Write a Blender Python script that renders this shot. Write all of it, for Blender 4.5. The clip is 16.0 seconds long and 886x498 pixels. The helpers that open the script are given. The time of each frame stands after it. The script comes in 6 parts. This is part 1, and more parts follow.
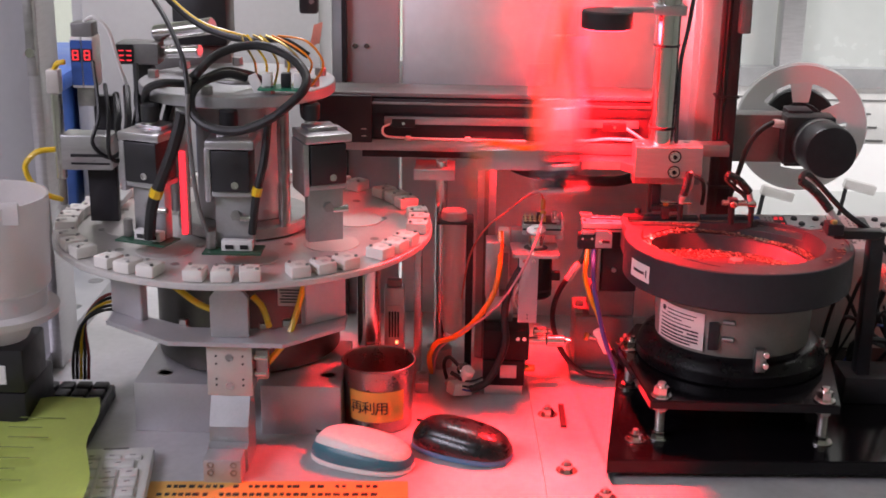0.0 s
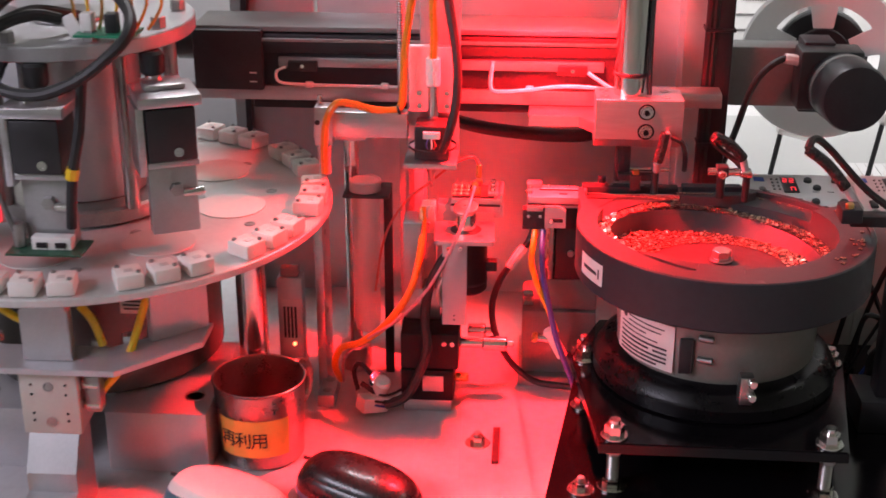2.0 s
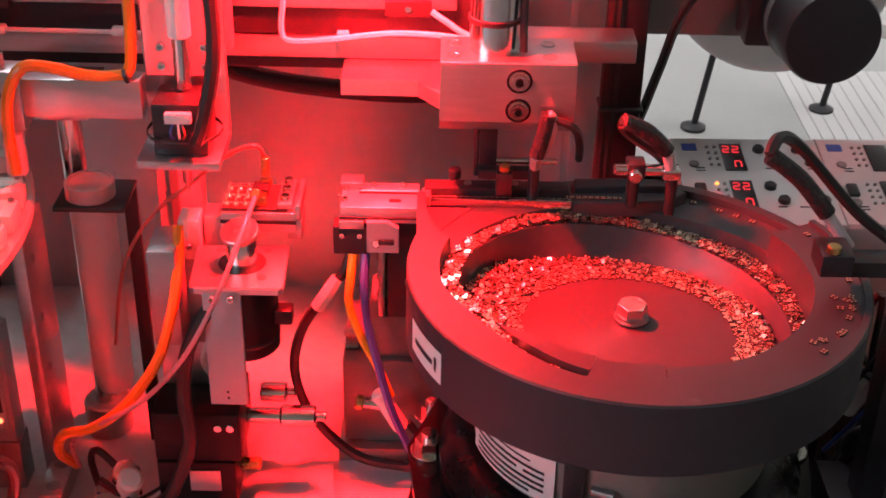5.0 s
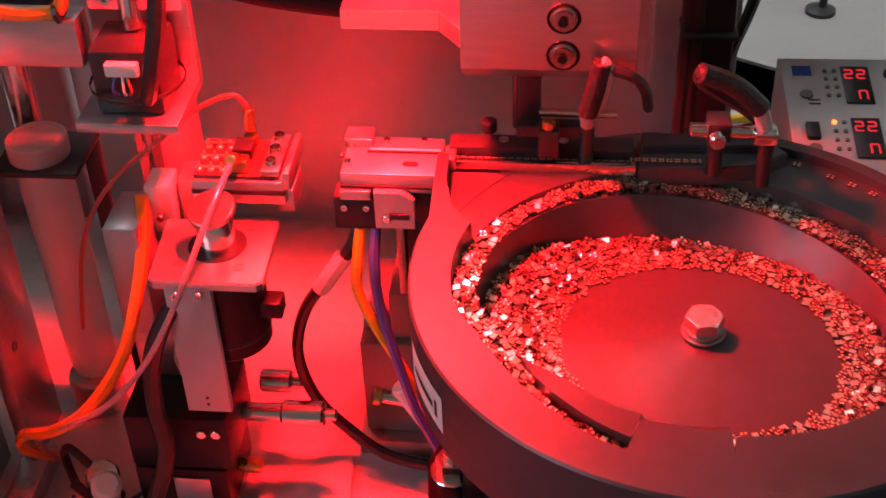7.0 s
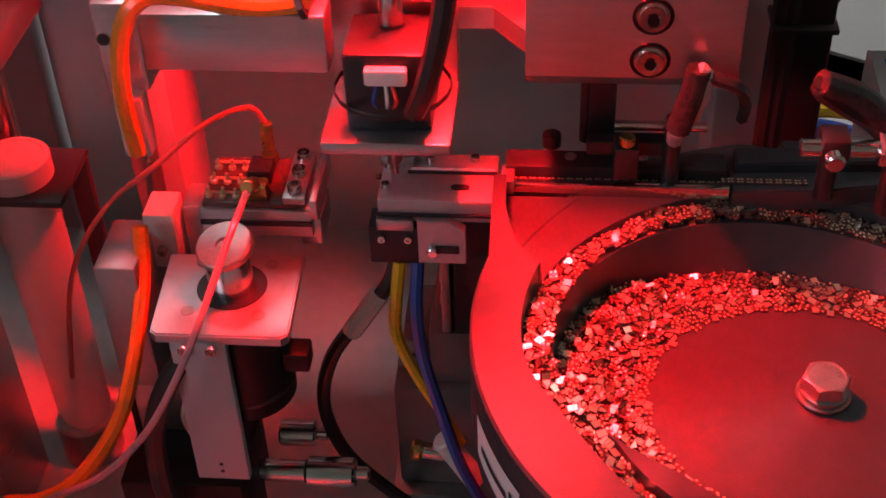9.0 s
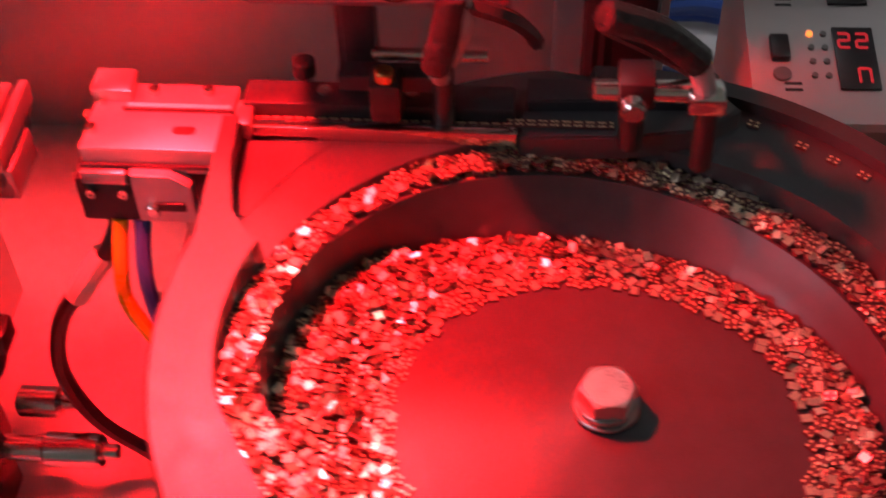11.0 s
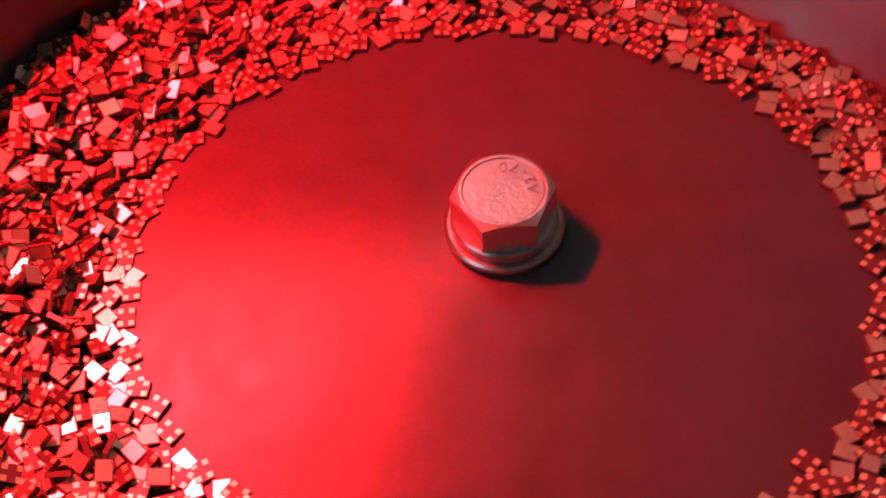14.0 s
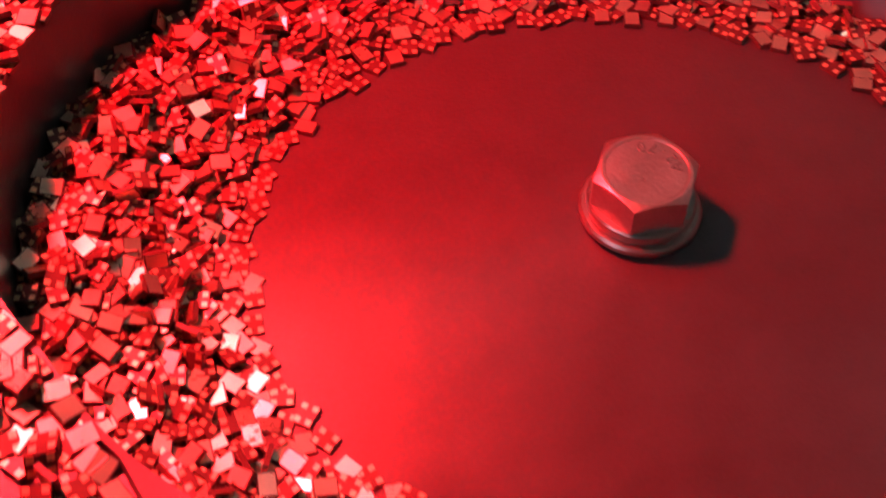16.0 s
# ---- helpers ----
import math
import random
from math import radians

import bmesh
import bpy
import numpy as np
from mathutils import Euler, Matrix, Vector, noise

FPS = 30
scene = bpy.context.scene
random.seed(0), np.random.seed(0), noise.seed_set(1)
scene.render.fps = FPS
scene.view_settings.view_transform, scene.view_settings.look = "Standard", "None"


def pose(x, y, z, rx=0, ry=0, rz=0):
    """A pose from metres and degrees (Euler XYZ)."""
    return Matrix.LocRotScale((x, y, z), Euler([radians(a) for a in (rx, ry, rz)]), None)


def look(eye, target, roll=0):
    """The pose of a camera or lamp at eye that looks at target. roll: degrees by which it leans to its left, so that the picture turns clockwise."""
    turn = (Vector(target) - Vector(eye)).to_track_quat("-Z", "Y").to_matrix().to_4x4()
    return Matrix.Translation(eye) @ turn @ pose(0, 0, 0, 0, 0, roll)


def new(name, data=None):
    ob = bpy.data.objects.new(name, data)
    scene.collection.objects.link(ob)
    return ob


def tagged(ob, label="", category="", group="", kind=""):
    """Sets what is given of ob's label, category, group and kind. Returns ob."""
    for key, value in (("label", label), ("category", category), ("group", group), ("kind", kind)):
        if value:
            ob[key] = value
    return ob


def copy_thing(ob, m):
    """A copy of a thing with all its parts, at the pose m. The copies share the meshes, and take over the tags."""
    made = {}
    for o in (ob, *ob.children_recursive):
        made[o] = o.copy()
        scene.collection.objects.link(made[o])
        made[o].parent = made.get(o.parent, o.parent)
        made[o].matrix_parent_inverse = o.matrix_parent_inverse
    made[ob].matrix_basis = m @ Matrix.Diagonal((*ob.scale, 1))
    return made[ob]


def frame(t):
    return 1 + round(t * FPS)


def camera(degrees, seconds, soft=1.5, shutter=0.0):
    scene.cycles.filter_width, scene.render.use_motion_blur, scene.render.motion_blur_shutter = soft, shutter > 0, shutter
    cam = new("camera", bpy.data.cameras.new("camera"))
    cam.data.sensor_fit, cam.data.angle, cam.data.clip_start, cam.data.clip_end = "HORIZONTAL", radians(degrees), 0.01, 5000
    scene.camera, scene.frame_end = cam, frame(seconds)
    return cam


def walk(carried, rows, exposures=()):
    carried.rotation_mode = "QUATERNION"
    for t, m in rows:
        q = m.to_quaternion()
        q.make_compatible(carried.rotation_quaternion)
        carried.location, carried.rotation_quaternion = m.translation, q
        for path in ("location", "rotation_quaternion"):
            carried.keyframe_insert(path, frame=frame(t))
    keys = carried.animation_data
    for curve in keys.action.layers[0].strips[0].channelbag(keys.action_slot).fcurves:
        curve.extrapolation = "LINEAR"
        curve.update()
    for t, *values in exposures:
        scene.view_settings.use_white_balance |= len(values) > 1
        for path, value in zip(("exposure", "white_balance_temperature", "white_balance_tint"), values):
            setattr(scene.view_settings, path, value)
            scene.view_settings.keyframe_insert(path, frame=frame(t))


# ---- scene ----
cam = camera(36.74, 16.0, soft=1.6, shutter=0.6)
PATH = [
    (0, look((-0.2756, -1.3395, 0.5972), (-0.2825, -1.0535, 0.5071), 0.79)),
    (0.5, look((-0.2864, -1.2277, 0.5950), (-0.2911, -0.9433, 0.4996), 1.36)),
    (1, look((-0.2388, -1.1244, 0.5988), (-0.2492, -0.8430, 0.4955), 0.99)),
    (1.5, look((-0.1677, -1.0503, 0.5887), (-0.1874, -0.7719, 0.4786), 0.44)),
    (2, look((-0.1601, -1.0037, 0.5857), (-0.1780, -0.7276, 0.4699), 0.13)),
    (2.5, look((-0.1776, -0.8962, 0.5776), (-0.1836, -0.6217, 0.4568), 0.26)),
    (3, look((-0.1890, -0.8110, 0.5766), (-0.1806, -0.5391, 0.4501), 0.96)),
    (3.5, look((-0.2097, -0.7440, 0.5712), (-0.1928, -0.4760, 0.4375), 1.46)),
    (4, look((-0.1914, -0.6998, 0.5630), (-0.1734, -0.4342, 0.4246), 1.91)),
    (4.5, look((-0.1353, -0.6347, 0.5603), (-0.1223, -0.3733, 0.4138), 1.91)),
    (4.7, look((-0.1189, -0.6135, 0.5530), (-0.1115, -0.3529, 0.4046), 1.62)),
    (6.8, look((-0.0523, -0.4225, 0.5281), (-0.0779, -0.1868, 0.3442), -1.97)),
    (7, look((-0.0528, -0.4093, 0.5225), (-0.0821, -0.1748, 0.3377), -2.45)),
    (7.5, look((-0.0651, -0.3827, 0.5108), (-0.0953, -0.1485, 0.3258), -2.56)),
    (8, look((-0.0849, -0.3605, 0.5068), (-0.1115, -0.1299, 0.3168), -2.59)),
    (8.2, look((-0.0833, -0.3531, 0.4954), (-0.1107, -0.1209, 0.3074), -2.41)),
    (10.3, look((-0.1034, -0.2558, 0.4799), (-0.1070, -0.0398, 0.2717), -0.70)),
    (10.5, look((-0.0970, -0.2443, 0.4745), (-0.0963, -0.0317, 0.2629), -0.20)),
    (11, look((-0.0219, -0.2148, 0.4545), (-0.0413, -0.0118, 0.2346), -1.94)),
    (11.5, look((0.0089, -0.2068, 0.4392), (-0.0278, -0.0101, 0.2157), -4.96)),
    (12, look((0.0271, -0.2090, 0.4196), (-0.0180, -0.0159, 0.1945), -6.49)),
    (12.5, look((0.0453, -0.2121, 0.4150), (-0.0049, -0.0206, 0.1896), -7.22)),
    (13, look((0.0497, -0.2078, 0.4014), (0.0004, -0.0144, 0.1775), -7.68)),
    (13.5, look((0.0166, -0.1408, 0.3445), (-0.0106, 0.0426, 0.1086), -6.09)),
    (14, look((-0.0019, -0.1232, 0.3225), (-0.0131, 0.0557, 0.0820), -5.38)),
    (14.5, look((-0.0210, -0.1142, 0.3080), (-0.0193, 0.0632, 0.0661), -5.29)),
    (15, look((-0.0373, -0.1092, 0.3032), (-0.0233, 0.0693, 0.0625), -4.50)),
    (15.5, look((-0.0480, -0.1089, 0.3084), (-0.0245, 0.0718, 0.0701), 0.11)),
    (16, look((-0.0463, -0.1216, 0.3138), (-0.0207, 0.0615, 0.0776), 0.80)),
]

# ---- world and lights ----
world = bpy.data.worlds.new("world")
scene.world = world
world.use_nodes = True
world.node_tree.nodes["Background"].inputs[0].default_value = (0.80, 0.76, 0.82, 1)
world.node_tree.nodes["Background"].inputs[1].default_value = 0.25
scene.view_settings.exposure = 0.0


def lamp(name, kind, energy, color, m, size=0.1, sy=None, spread=180):
    d = bpy.data.lights.new(name, kind)
    d.energy, d.color = energy, color
    if kind == "AREA":
        d.shape = "RECTANGLE" if sy else "DISK"
        d.size, d.spread = size, radians(spread)
        if sy:
            d.size_y = sy
    else:
        d.shadow_soft_size = size
    ob = new(name, d)
    ob.matrix_world = m
    return ob


# fluorescent light of the workshop: one tube beside the dial, one behind it
lamp("white_area_light", "AREA", 19.5, (0.98, 0.90, 1.10), look((-1.75, -1.20, 1.25), (-0.60, -0.1, 0.2)), 1.2, 0.5)
lamp("white_area_light", "AREA", 26, (1.0, 0.95, 1.03), look((-0.68, 1.38, 2.2), (-0.70, 1.42, 0.0)), 0.9, 0.35)
# unseen fill lamp, added to brighten the wall and cabinet behind the dial
lamp("white_area_light", "AREA", 14, (1.0, 0.97, 0.97), look((-0.60, 0.50, 2.0), (-0.75, 1.50, 0.30)), 0.9, 0.35, 90)
# second added fill with no visible source, narrowed to the bench and partition
lamp("white_area_light", "AREA", 14, (1.0, 0.98, 1.0), look((1.7, 0.7, 1.9), (0.6, 1.5, 0.1)), 1.2, 0.3, 75)


def ring_beam():
    """The red vision ring light on the pole: a cone straight down and a weaker glow all round."""
    o = lamp("ring_light_beam", "SPOT", 128.0, (1.0, 0.0065, 0.0110), look((-0.1405, 0.074, 0.3975), (-0.1405, 0.074, 0)), 0.022)
    o.data.spot_size, o.data.spot_blend = radians(128), 1.0
    lamp("ring_light_glow", "POINT", 3.4, (1.0, 0.006, 0.012), look((-0.1405, 0.074, 0.392), (-0.1405, 0.074, 0)), 0.02)


ring_beam()

# ---- materials ----
def mat(name, color, rough=0.5, metal=0.0, vary=0.15, scale=60.0, bump=0.0, coat=0.0, emit=None, power=0.0,
        trans=0.0, alpha=1.0, aniso=None, rand=0.0, spec=0.5):
    m = bpy.data.materials.new(name)
    m.use_nodes = True
    nt = m.node_tree
    b = nt.nodes["Principled BSDF"]
    L = nt.links.new
    tc = nt.nodes.new("ShaderNodeTexCoord")
    src = tc.outputs["Object"]
    if aniso:
        mp = nt.nodes.new("ShaderNodeMapping")
        mp.inputs["Scale"].default_value = aniso
        L(src, mp.inputs[0])
        src = mp.outputs[0]
    n1 = nt.nodes.new("ShaderNodeTexNoise")
    n1.inputs["Scale"].default_value = scale
    n1.inputs["Detail"].default_value = 5
    L(src, n1.inputs["Vector"])
    n2 = nt.nodes.new("ShaderNodeTexNoise")
    n2.inputs["Scale"].default_value = scale * 9
    n2.inputs["Detail"].default_value = 3
    L(src, n2.inputs["Vector"])
    mix = nt.nodes.new("ShaderNodeMath")
    mix.operation = "MULTIPLY_ADD"
    mix.inputs[1].default_value = 0.4
    L(n2.outputs[0], mix.inputs[0])
    half = nt.nodes.new("ShaderNodeMath")
    half.operation = "MULTIPLY"
    half.inputs[1].default_value = 0.6
    L(n1.outputs[0], half.inputs[0])
    L(half.outputs[0], mix.inputs[2])
    fac = mix.outputs[0]
    if rand:
        oi = nt.nodes.new("ShaderNodeNewGeometry")
        ad = nt.nodes.new("ShaderNodeMath")
        ad.operation = "MULTIPLY_ADD"
        ad.inputs[1].default_value = rand
        L(oi.outputs["Random Per Island"], ad.inputs[0])
        L(fac, ad.inputs[2])
        fac = ad.outputs[0]
    ramp = nt.nodes.new("ShaderNodeValToRGB")
    c = color
    ramp.color_ramp.elements[0].position, ramp.color_ramp.elements[1].position = 0.3, 0.7 + 0.5 * rand
    ramp.color_ramp.elements[0].color = (*[max(0, v * (1 - vary)) for v in c], 1)
    ramp.color_ramp.elements[1].color = (*[min(1, v * (1 + vary)) for v in c], 1)
    L(fac, ramp.inputs[0])
    L(ramp.outputs[0], b.inputs["Base Color"])
    rr = nt.nodes.new("ShaderNodeMapRange")
    rr.inputs[1].default_value, rr.inputs[2].default_value = 0.3, 0.7
    rr.inputs[3].default_value, rr.inputs[4].default_value = max(0.02, rough * 0.8), min(1, rough * 1.2)
    L(mix.outputs[0], rr.inputs[0])
    L(rr.outputs[0], b.inputs["Roughness"])
    b.inputs["Metallic"].default_value = metal
    b.inputs["Coat Weight"].default_value = coat
    b.inputs["Specular IOR Level"].default_value = spec
    b.inputs["Transmission Weight"].default_value = trans
    b.inputs["Alpha"].default_value = alpha
    if bump:
        bn = nt.nodes.new("ShaderNodeBump")
        bn.inputs["Strength"].default_value = bump
        bn.inputs["Distance"].default_value = 0.0006
        L(mix.outputs[0], bn.inputs["Height"])
        L(bn.outputs[0], b.inputs["Normal"])
    if emit:
        b.inputs["Emission Color"].default_value = (*emit, 1)
        b.inputs["Emission Strength"].default_value = power
    return m


ALU_B = mat("bright_milled_aluminium", (0.54, 0.53, 0.55), 0.42, 0.5, 0.08, 40, 0.15)
ALU = mat("brushed_aluminium", (0.52, 0.51, 0.52), 0.34, 0.92, 0.12, 40, 0.15, aniso=(1, 1, 8))
ALU_MATT = mat("matt_anodised_aluminium", (0.47, 0.47, 0.48), 0.44, 0.78, 0.10, 50, 0.15)
PLATE = mat("ground_table_plate", (0.52, 0.51, 0.52), 0.42, 0.2, 0.14, 14, 0.2)
DIAL = mat("polished_dial_plate", (0.66, 0.64, 0.62), 0.34, 0.4, 0.10, 22, 0.12)
STEEL = mat("polished_steel", (0.70, 0.69, 0.67), 0.18, 1.0, 0.08, 50, 0.05)
STEEL_D = mat("worn_steel", (0.40, 0.39, 0.38), 0.35, 0.95, 0.2, 90, 0.2)
BLACK = mat("black_plastic", (0.018, 0.018, 0.020), 0.42, 0.0, 0.25, 80, 0.1)
BLACK_M = mat("black_anodised_metal", (0.024, 0.023, 0.027), 0.42, 0.1, 0.25, 60, 0.1, spec=0.4)
RUBBER = mat("black_cable_rubber", (0.015, 0.015, 0.016), 0.5, 0.0, 0.3, 200, 0.1)
LACQUER = mat("glossy_black_lacquer", (0.005, 0.004, 0.005), 0.14, 0.0, 0.2, 30, 0.02, spec=0.35)
SATINB = mat("satin_black_lacquer", (0.006, 0.005, 0.006), 0.30, 0.0, 0.2, 30, 0.02, spec=0.25)
STAGEB = mat("deep_black_anodising", (0.007, 0.007, 0.008), 0.40, 0.0, 0.25, 60, 0.1, spec=0.25)
BOWLG = mat("dark_grey_coated_bowl", (0.060, 0.060, 0.066), 0.36, 0.2, 0.12, 160, 0.16)
BOWLS = mat("charcoal_bowl_side", (0.030, 0.032, 0.037), 0.55, 0.0, 0.2, 150, 0.15, spec=0.3)
PALEG = mat("light_grey_paint", (0.40, 0.40, 0.41), 0.45, 0.1, 0.06, 14, 0.05)
GREYP = mat("grey_painted_steel", (0.19, 0.185, 0.18), 0.45, 0.2, 0.12, 40, 0.1)
PANEL = mat("satin_steel_sheet", (0.80, 0.77, 0.77), 0.42, 0.80, 0.06, 9, 0.06)
WHITEP = mat("white_painted_sheet", (0.49, 0.48, 0.475), 0.45, 0.0, 0.05, 12, 0.05)
WALLP = mat("pale_wall_paint", (0.76, 0.80, 0.70), 0.7, 0.0, 0.05, 5, 0.08)
WHITE = mat("white_plastic", (0.78, 0.77, 0.74), 0.4, 0.0, 0.06, 60, 0.05)
POM = mat("white_nest_plastic", (0.80, 0.77, 0.72), 0.45, 0.0, 0.05, 120, 0.05)
ORANGE = mat("orange_air_tube", (0.85, 0.26, 0.02), 0.3, 0.0, 0.06, 60, coat=0.3)
YELLOW = mat("yellow_air_tube", (0.80, 0.52, 0.02), 0.3, 0.0, 0.08, 60, coat=0.3)
BLUE = mat("blue_air_tube", (0.03, 0.08, 0.35), 0.35, 0.0, 0.1, 60, coat=0.3)
PINK = mat("clear_pink_tube", (0.55, 0.26, 0.29), 0.3, 0.0, 0.1, 60, coat=0.3)
GOLD = mat("gold_plated_pads", (0.85, 0.70, 0.45), 0.38, 0.7, 0.1, 200)
COPPER = mat("brass", (0.60, 0.42, 0.16), 0.3, 1.0, 0.1, 100)


# ---- building helpers ----
def obj(name, bm, material, parent=None, label="", smooth=False):
    me = bpy.data.meshes.new(name)
    bm.normal_update()
    bm.to_mesh(me)
    bm.free()
    for i, mm in enumerate(material if isinstance(material, (list, tuple)) else [material]):
        me.materials.append(mm)
    if smooth:
        me.polygons.foreach_set("use_smooth", [True] * len(me.polygons))
        me.set_sharp_from_angle(angle=radians(35))
    ob = new(name, me)
    if parent is not None:
        ob.parent = parent
    if label:
        ob["label"] = label
    return ob


def part(name, bm, material, parent, label="", smooth=True):
    return obj(name, bm, material, parent, label, smooth)


def thing(name, x, y, z, label, category, rz=0, group="", kind=""):
    e = new(name)
    e.matrix_world = pose(x, y, z, 0, 0, rz)
    return tagged(e, label, category, group, kind)


def move(bm, verts, m):
    bmesh.ops.transform(bm, matrix=m, verts=verts)


def box(sx, sy, sz, x=0, y=0, z=0, bevel=0.0, bm=None, m=None, seg=2):
    """A box with its centre at x, y and its base at z."""
    bm = bm or bmesh.new()
    r = bmesh.ops.create_cube(bm, size=1, matrix=Matrix.Translation((x, y, z + sz / 2)) @ Matrix.Diagonal((sx, sy, sz, 1)))
    vs = r["verts"]
    if bevel:
        es = {e for v in vs for e in v.link_edges}
        g = bmesh.ops.bevel(bm, geom=list(es), offset=bevel, segments=seg, affect="EDGES", profile=0.5)
        vs = list({v for f in g["faces"] for v in f.verts} | {v for v in vs if v.is_valid})
    if m is not None:
        move(bm, vs, m)
    return bm


def lathe(profile, n=48, bm=None, m=None, caps=True):
    """Turns a list of (radius, z) round the z axis."""
    bm = bm or bmesh.new()
    rings = []
    for r, z in profile:
        if r <= 1e-6:
            rings.append([bm.verts.new((0, 0, z))])
        else:
            rings.append([bm.verts.new((r * math.cos(2 * math.pi * k / n), r * math.sin(2 * math.pi * k / n), z)) for k in range(n)])
    for a, b in zip(rings, rings[1:]):
        for k in range(n):
            j = (k + 1) % n
            if len(a) == 1 and len(b) == 1:
                continue
            if len(a) == 1:
                bm.faces.new((a[0], b[j], b[k]))
            elif len(b) == 1:
                bm.faces.new((a[k], a[j], b[0]))
            else:
                bm.faces.new((a[k], a[j], b[j], b[k]))
    if caps and len(rings[0]) > 1:
        bm.faces.new(rings[0][::-1])
    if caps and len(rings[-1]) > 1:
        bm.faces.new(rings[-1])
    if m is not None:
        move(bm, [v for ring in rings for v in ring], m)
    bmesh.ops.recalc_face_normals(bm, faces=bm.faces[:])
    return bm


def rod(r, h, x=0, y=0, z=0, n=24, bevel=0.0, bm=None, m=None):
    b = min(bevel, r * 0.5, h * 0.4)
    prof = [(r - b, 0), (r, b), (r, h - b), (r - b, h)] if b else [(r, 0), (r, h)]
    mm = Matrix.Translation((x, y, z))
    return lathe(prof, n, bm, (m @ mm) if m is not None else mm)


def slab(points, z0, z1, bevel=0.0, bm=None, m=None):
    """An upright prism on an outline of (x, y)."""
    bm = bm or bmesh.new()
    lo = [bm.verts.new((x, y, z0)) for x, y in points]
    hi = [bm.verts.new((x, y, z1)) for x, y in points]
    n = len(points)
    top = bm.faces.new(hi)
    bm.faces.new(lo[::-1])
    for k in range(n):
        bm.faces.new((lo[k], lo[(k + 1) % n], hi[(k + 1) % n], hi[k]))
    vs = lo + hi
    bmesh.ops.recalc_face_normals(bm, faces=bm.faces[:])
    if bevel:
        g = bmesh.ops.bevel(bm, geom=list(top.edges), offset=bevel, segments=2, affect="EDGES")
        vs = list({v for v in vs if v.is_valid} | {v for f in g["faces"] for v in f.verts})
    if m is not None:
        move(bm, vs, m)
    return bm


def tube(points, r, n=8, bm=None, sub=8):
    """A round tube along a smooth line through the points."""
    bm = bm or bmesh.new()
    p = [Vector(q) for q in points]
    line = []
    for i in range(len(p) - 1):
        a, b, c, d = p[max(i - 1, 0)], p[i], p[i + 1], p[min(i + 2, len(p) - 1)]
        for k in range(sub):
            t = k / sub
            line.append(0.5 * ((2 * b) + (c - a) * t + (2 * a - 5 * b + 4 * c - d) * t * t + (3 * b - a - 3 * c + d) * t ** 3))
    line.append(p[-1])
    side = None
    rings = []
    for i, q in enumerate(line):
        way = (line[min(i + 1, len(line) - 1)] - line[max(i - 1, 0)]).normalized()
        if side is None:
            side = way.orthogonal().normalized()
        side = (side - way * side.dot(way)).normalized()
        up = way.cross(side)
        rings.append([bm.verts.new(q + r * (math.cos(2 * math.pi * k / n) * side + math.sin(2 * math.pi * k / n) * up)) for k in range(n)])
    for a, b in zip(rings, rings[1:]):
        for k in range(n):
            bm.faces.new((a[k], a[(k + 1) % n], b[(k + 1) % n], b[k]))
    bm.faces.new(rings[0][::-1])
    bm.faces.new(rings[-1])
    return bm


def screw(d, head="socket"):
    """The head of a cap screw of thread d, standing on z = 0."""
    r = d * 0.8
    prof = [(r, 0), (r, d * 0.8), (r * 0.88, d), (r * 0.52, d), (r * 0.45, d * 0.45), (0, d * 0.45)]
    return lathe(prof, 12)


def hexa(af, h, z=0, bm=None, m=None):
    r = af / math.sqrt(3)
    pts = [(r * math.cos(math.pi / 3 * k), r * math.sin(math.pi / 3 * k)) for k in range(6)]
    return slab(pts, z, z + h, af * 0.03, bm, m)


RX90, RY90 = pose(0, 0, 0, 90), pose(0, 0, 0, 0, 90)


# ---- setting ----
def struct(name, bm, material, label, category):
    return tagged(obj(name, bm, material), label, category, kind="structure")


struct("table_plate", box(2.2, 1.35, 0.02, -0.35, -0.115, -0.02), PLATE, "bare ground metal plate of the machine table", "table")
struct("floor", box(6, 7, 0.05, 0, 0.5, -0.85), GREYP, "grey painted workshop floor", "floor")
struct("ceiling", box(6, 7, 0.05, 0, 0.5, 2.4), WALLP, "plain pale workshop ceiling", "ceiling")
struct("wall_north", box(6, 0.08, 3.3, 0, 2.6, -0.85), WALLP, "pale green painted workshop wall", "wall")
struct("wall_south", box(6, 0.08, 3.3, 0, -2.9, -0.85), WALLP, "pale green painted workshop wall", "wall")
struct("wall_west", box(0.08, 5.4, 3.3, -3.0, -0.15, -0.85), WALLP, "pale green painted workshop wall", "wall")
struct("wall_east", box(0.08, 5.4, 3.3, 3.0, -0.15, -0.85), WALLP, "pale green painted workshop wall", "wall")

# the machine's upright back panel: a grey door leaf and a white sheet
bp = thing("back_panel", 0, 0, 0, "pale satin sheet metal back panel behind the machine", "panel", kind="structure")
part("sheet", box(0.355, 0.006, 0.62, -0.19, 0.285, -0.1, 0.001), PANEL, bp)
part("return_edge", box(0.03, 0.05, 0.62, 0.0, 0.262, -0.1, 0.002), PANEL, bp)
part("door_leaf", box(0.082, 0.02, 0.62, -0.412, 0.285, -0.1, 0.002), PALEG, bp, "light grey painted door leaf")
part("seal", box(0.006, 0.012, 0.62, -0.437, 0.270, -0.1), BLACK, bp, "black rubber seal")
for dx in (-0.424, -0.410):
    part("screw", rod(0.0035, 0.003, 0, 0, 0, 12, 0.0005, m=pose(dx, 0.275, 0.345, 90)), STEEL, bp)


# ---- vibratory bowl feeder ----
RIM, ROUT = 0.193, 0.1175


def smooth(a, b, x):
    t = min(1, max(0, (x - a) / (b - a)))
    return t * t * (3 - 2 * t)


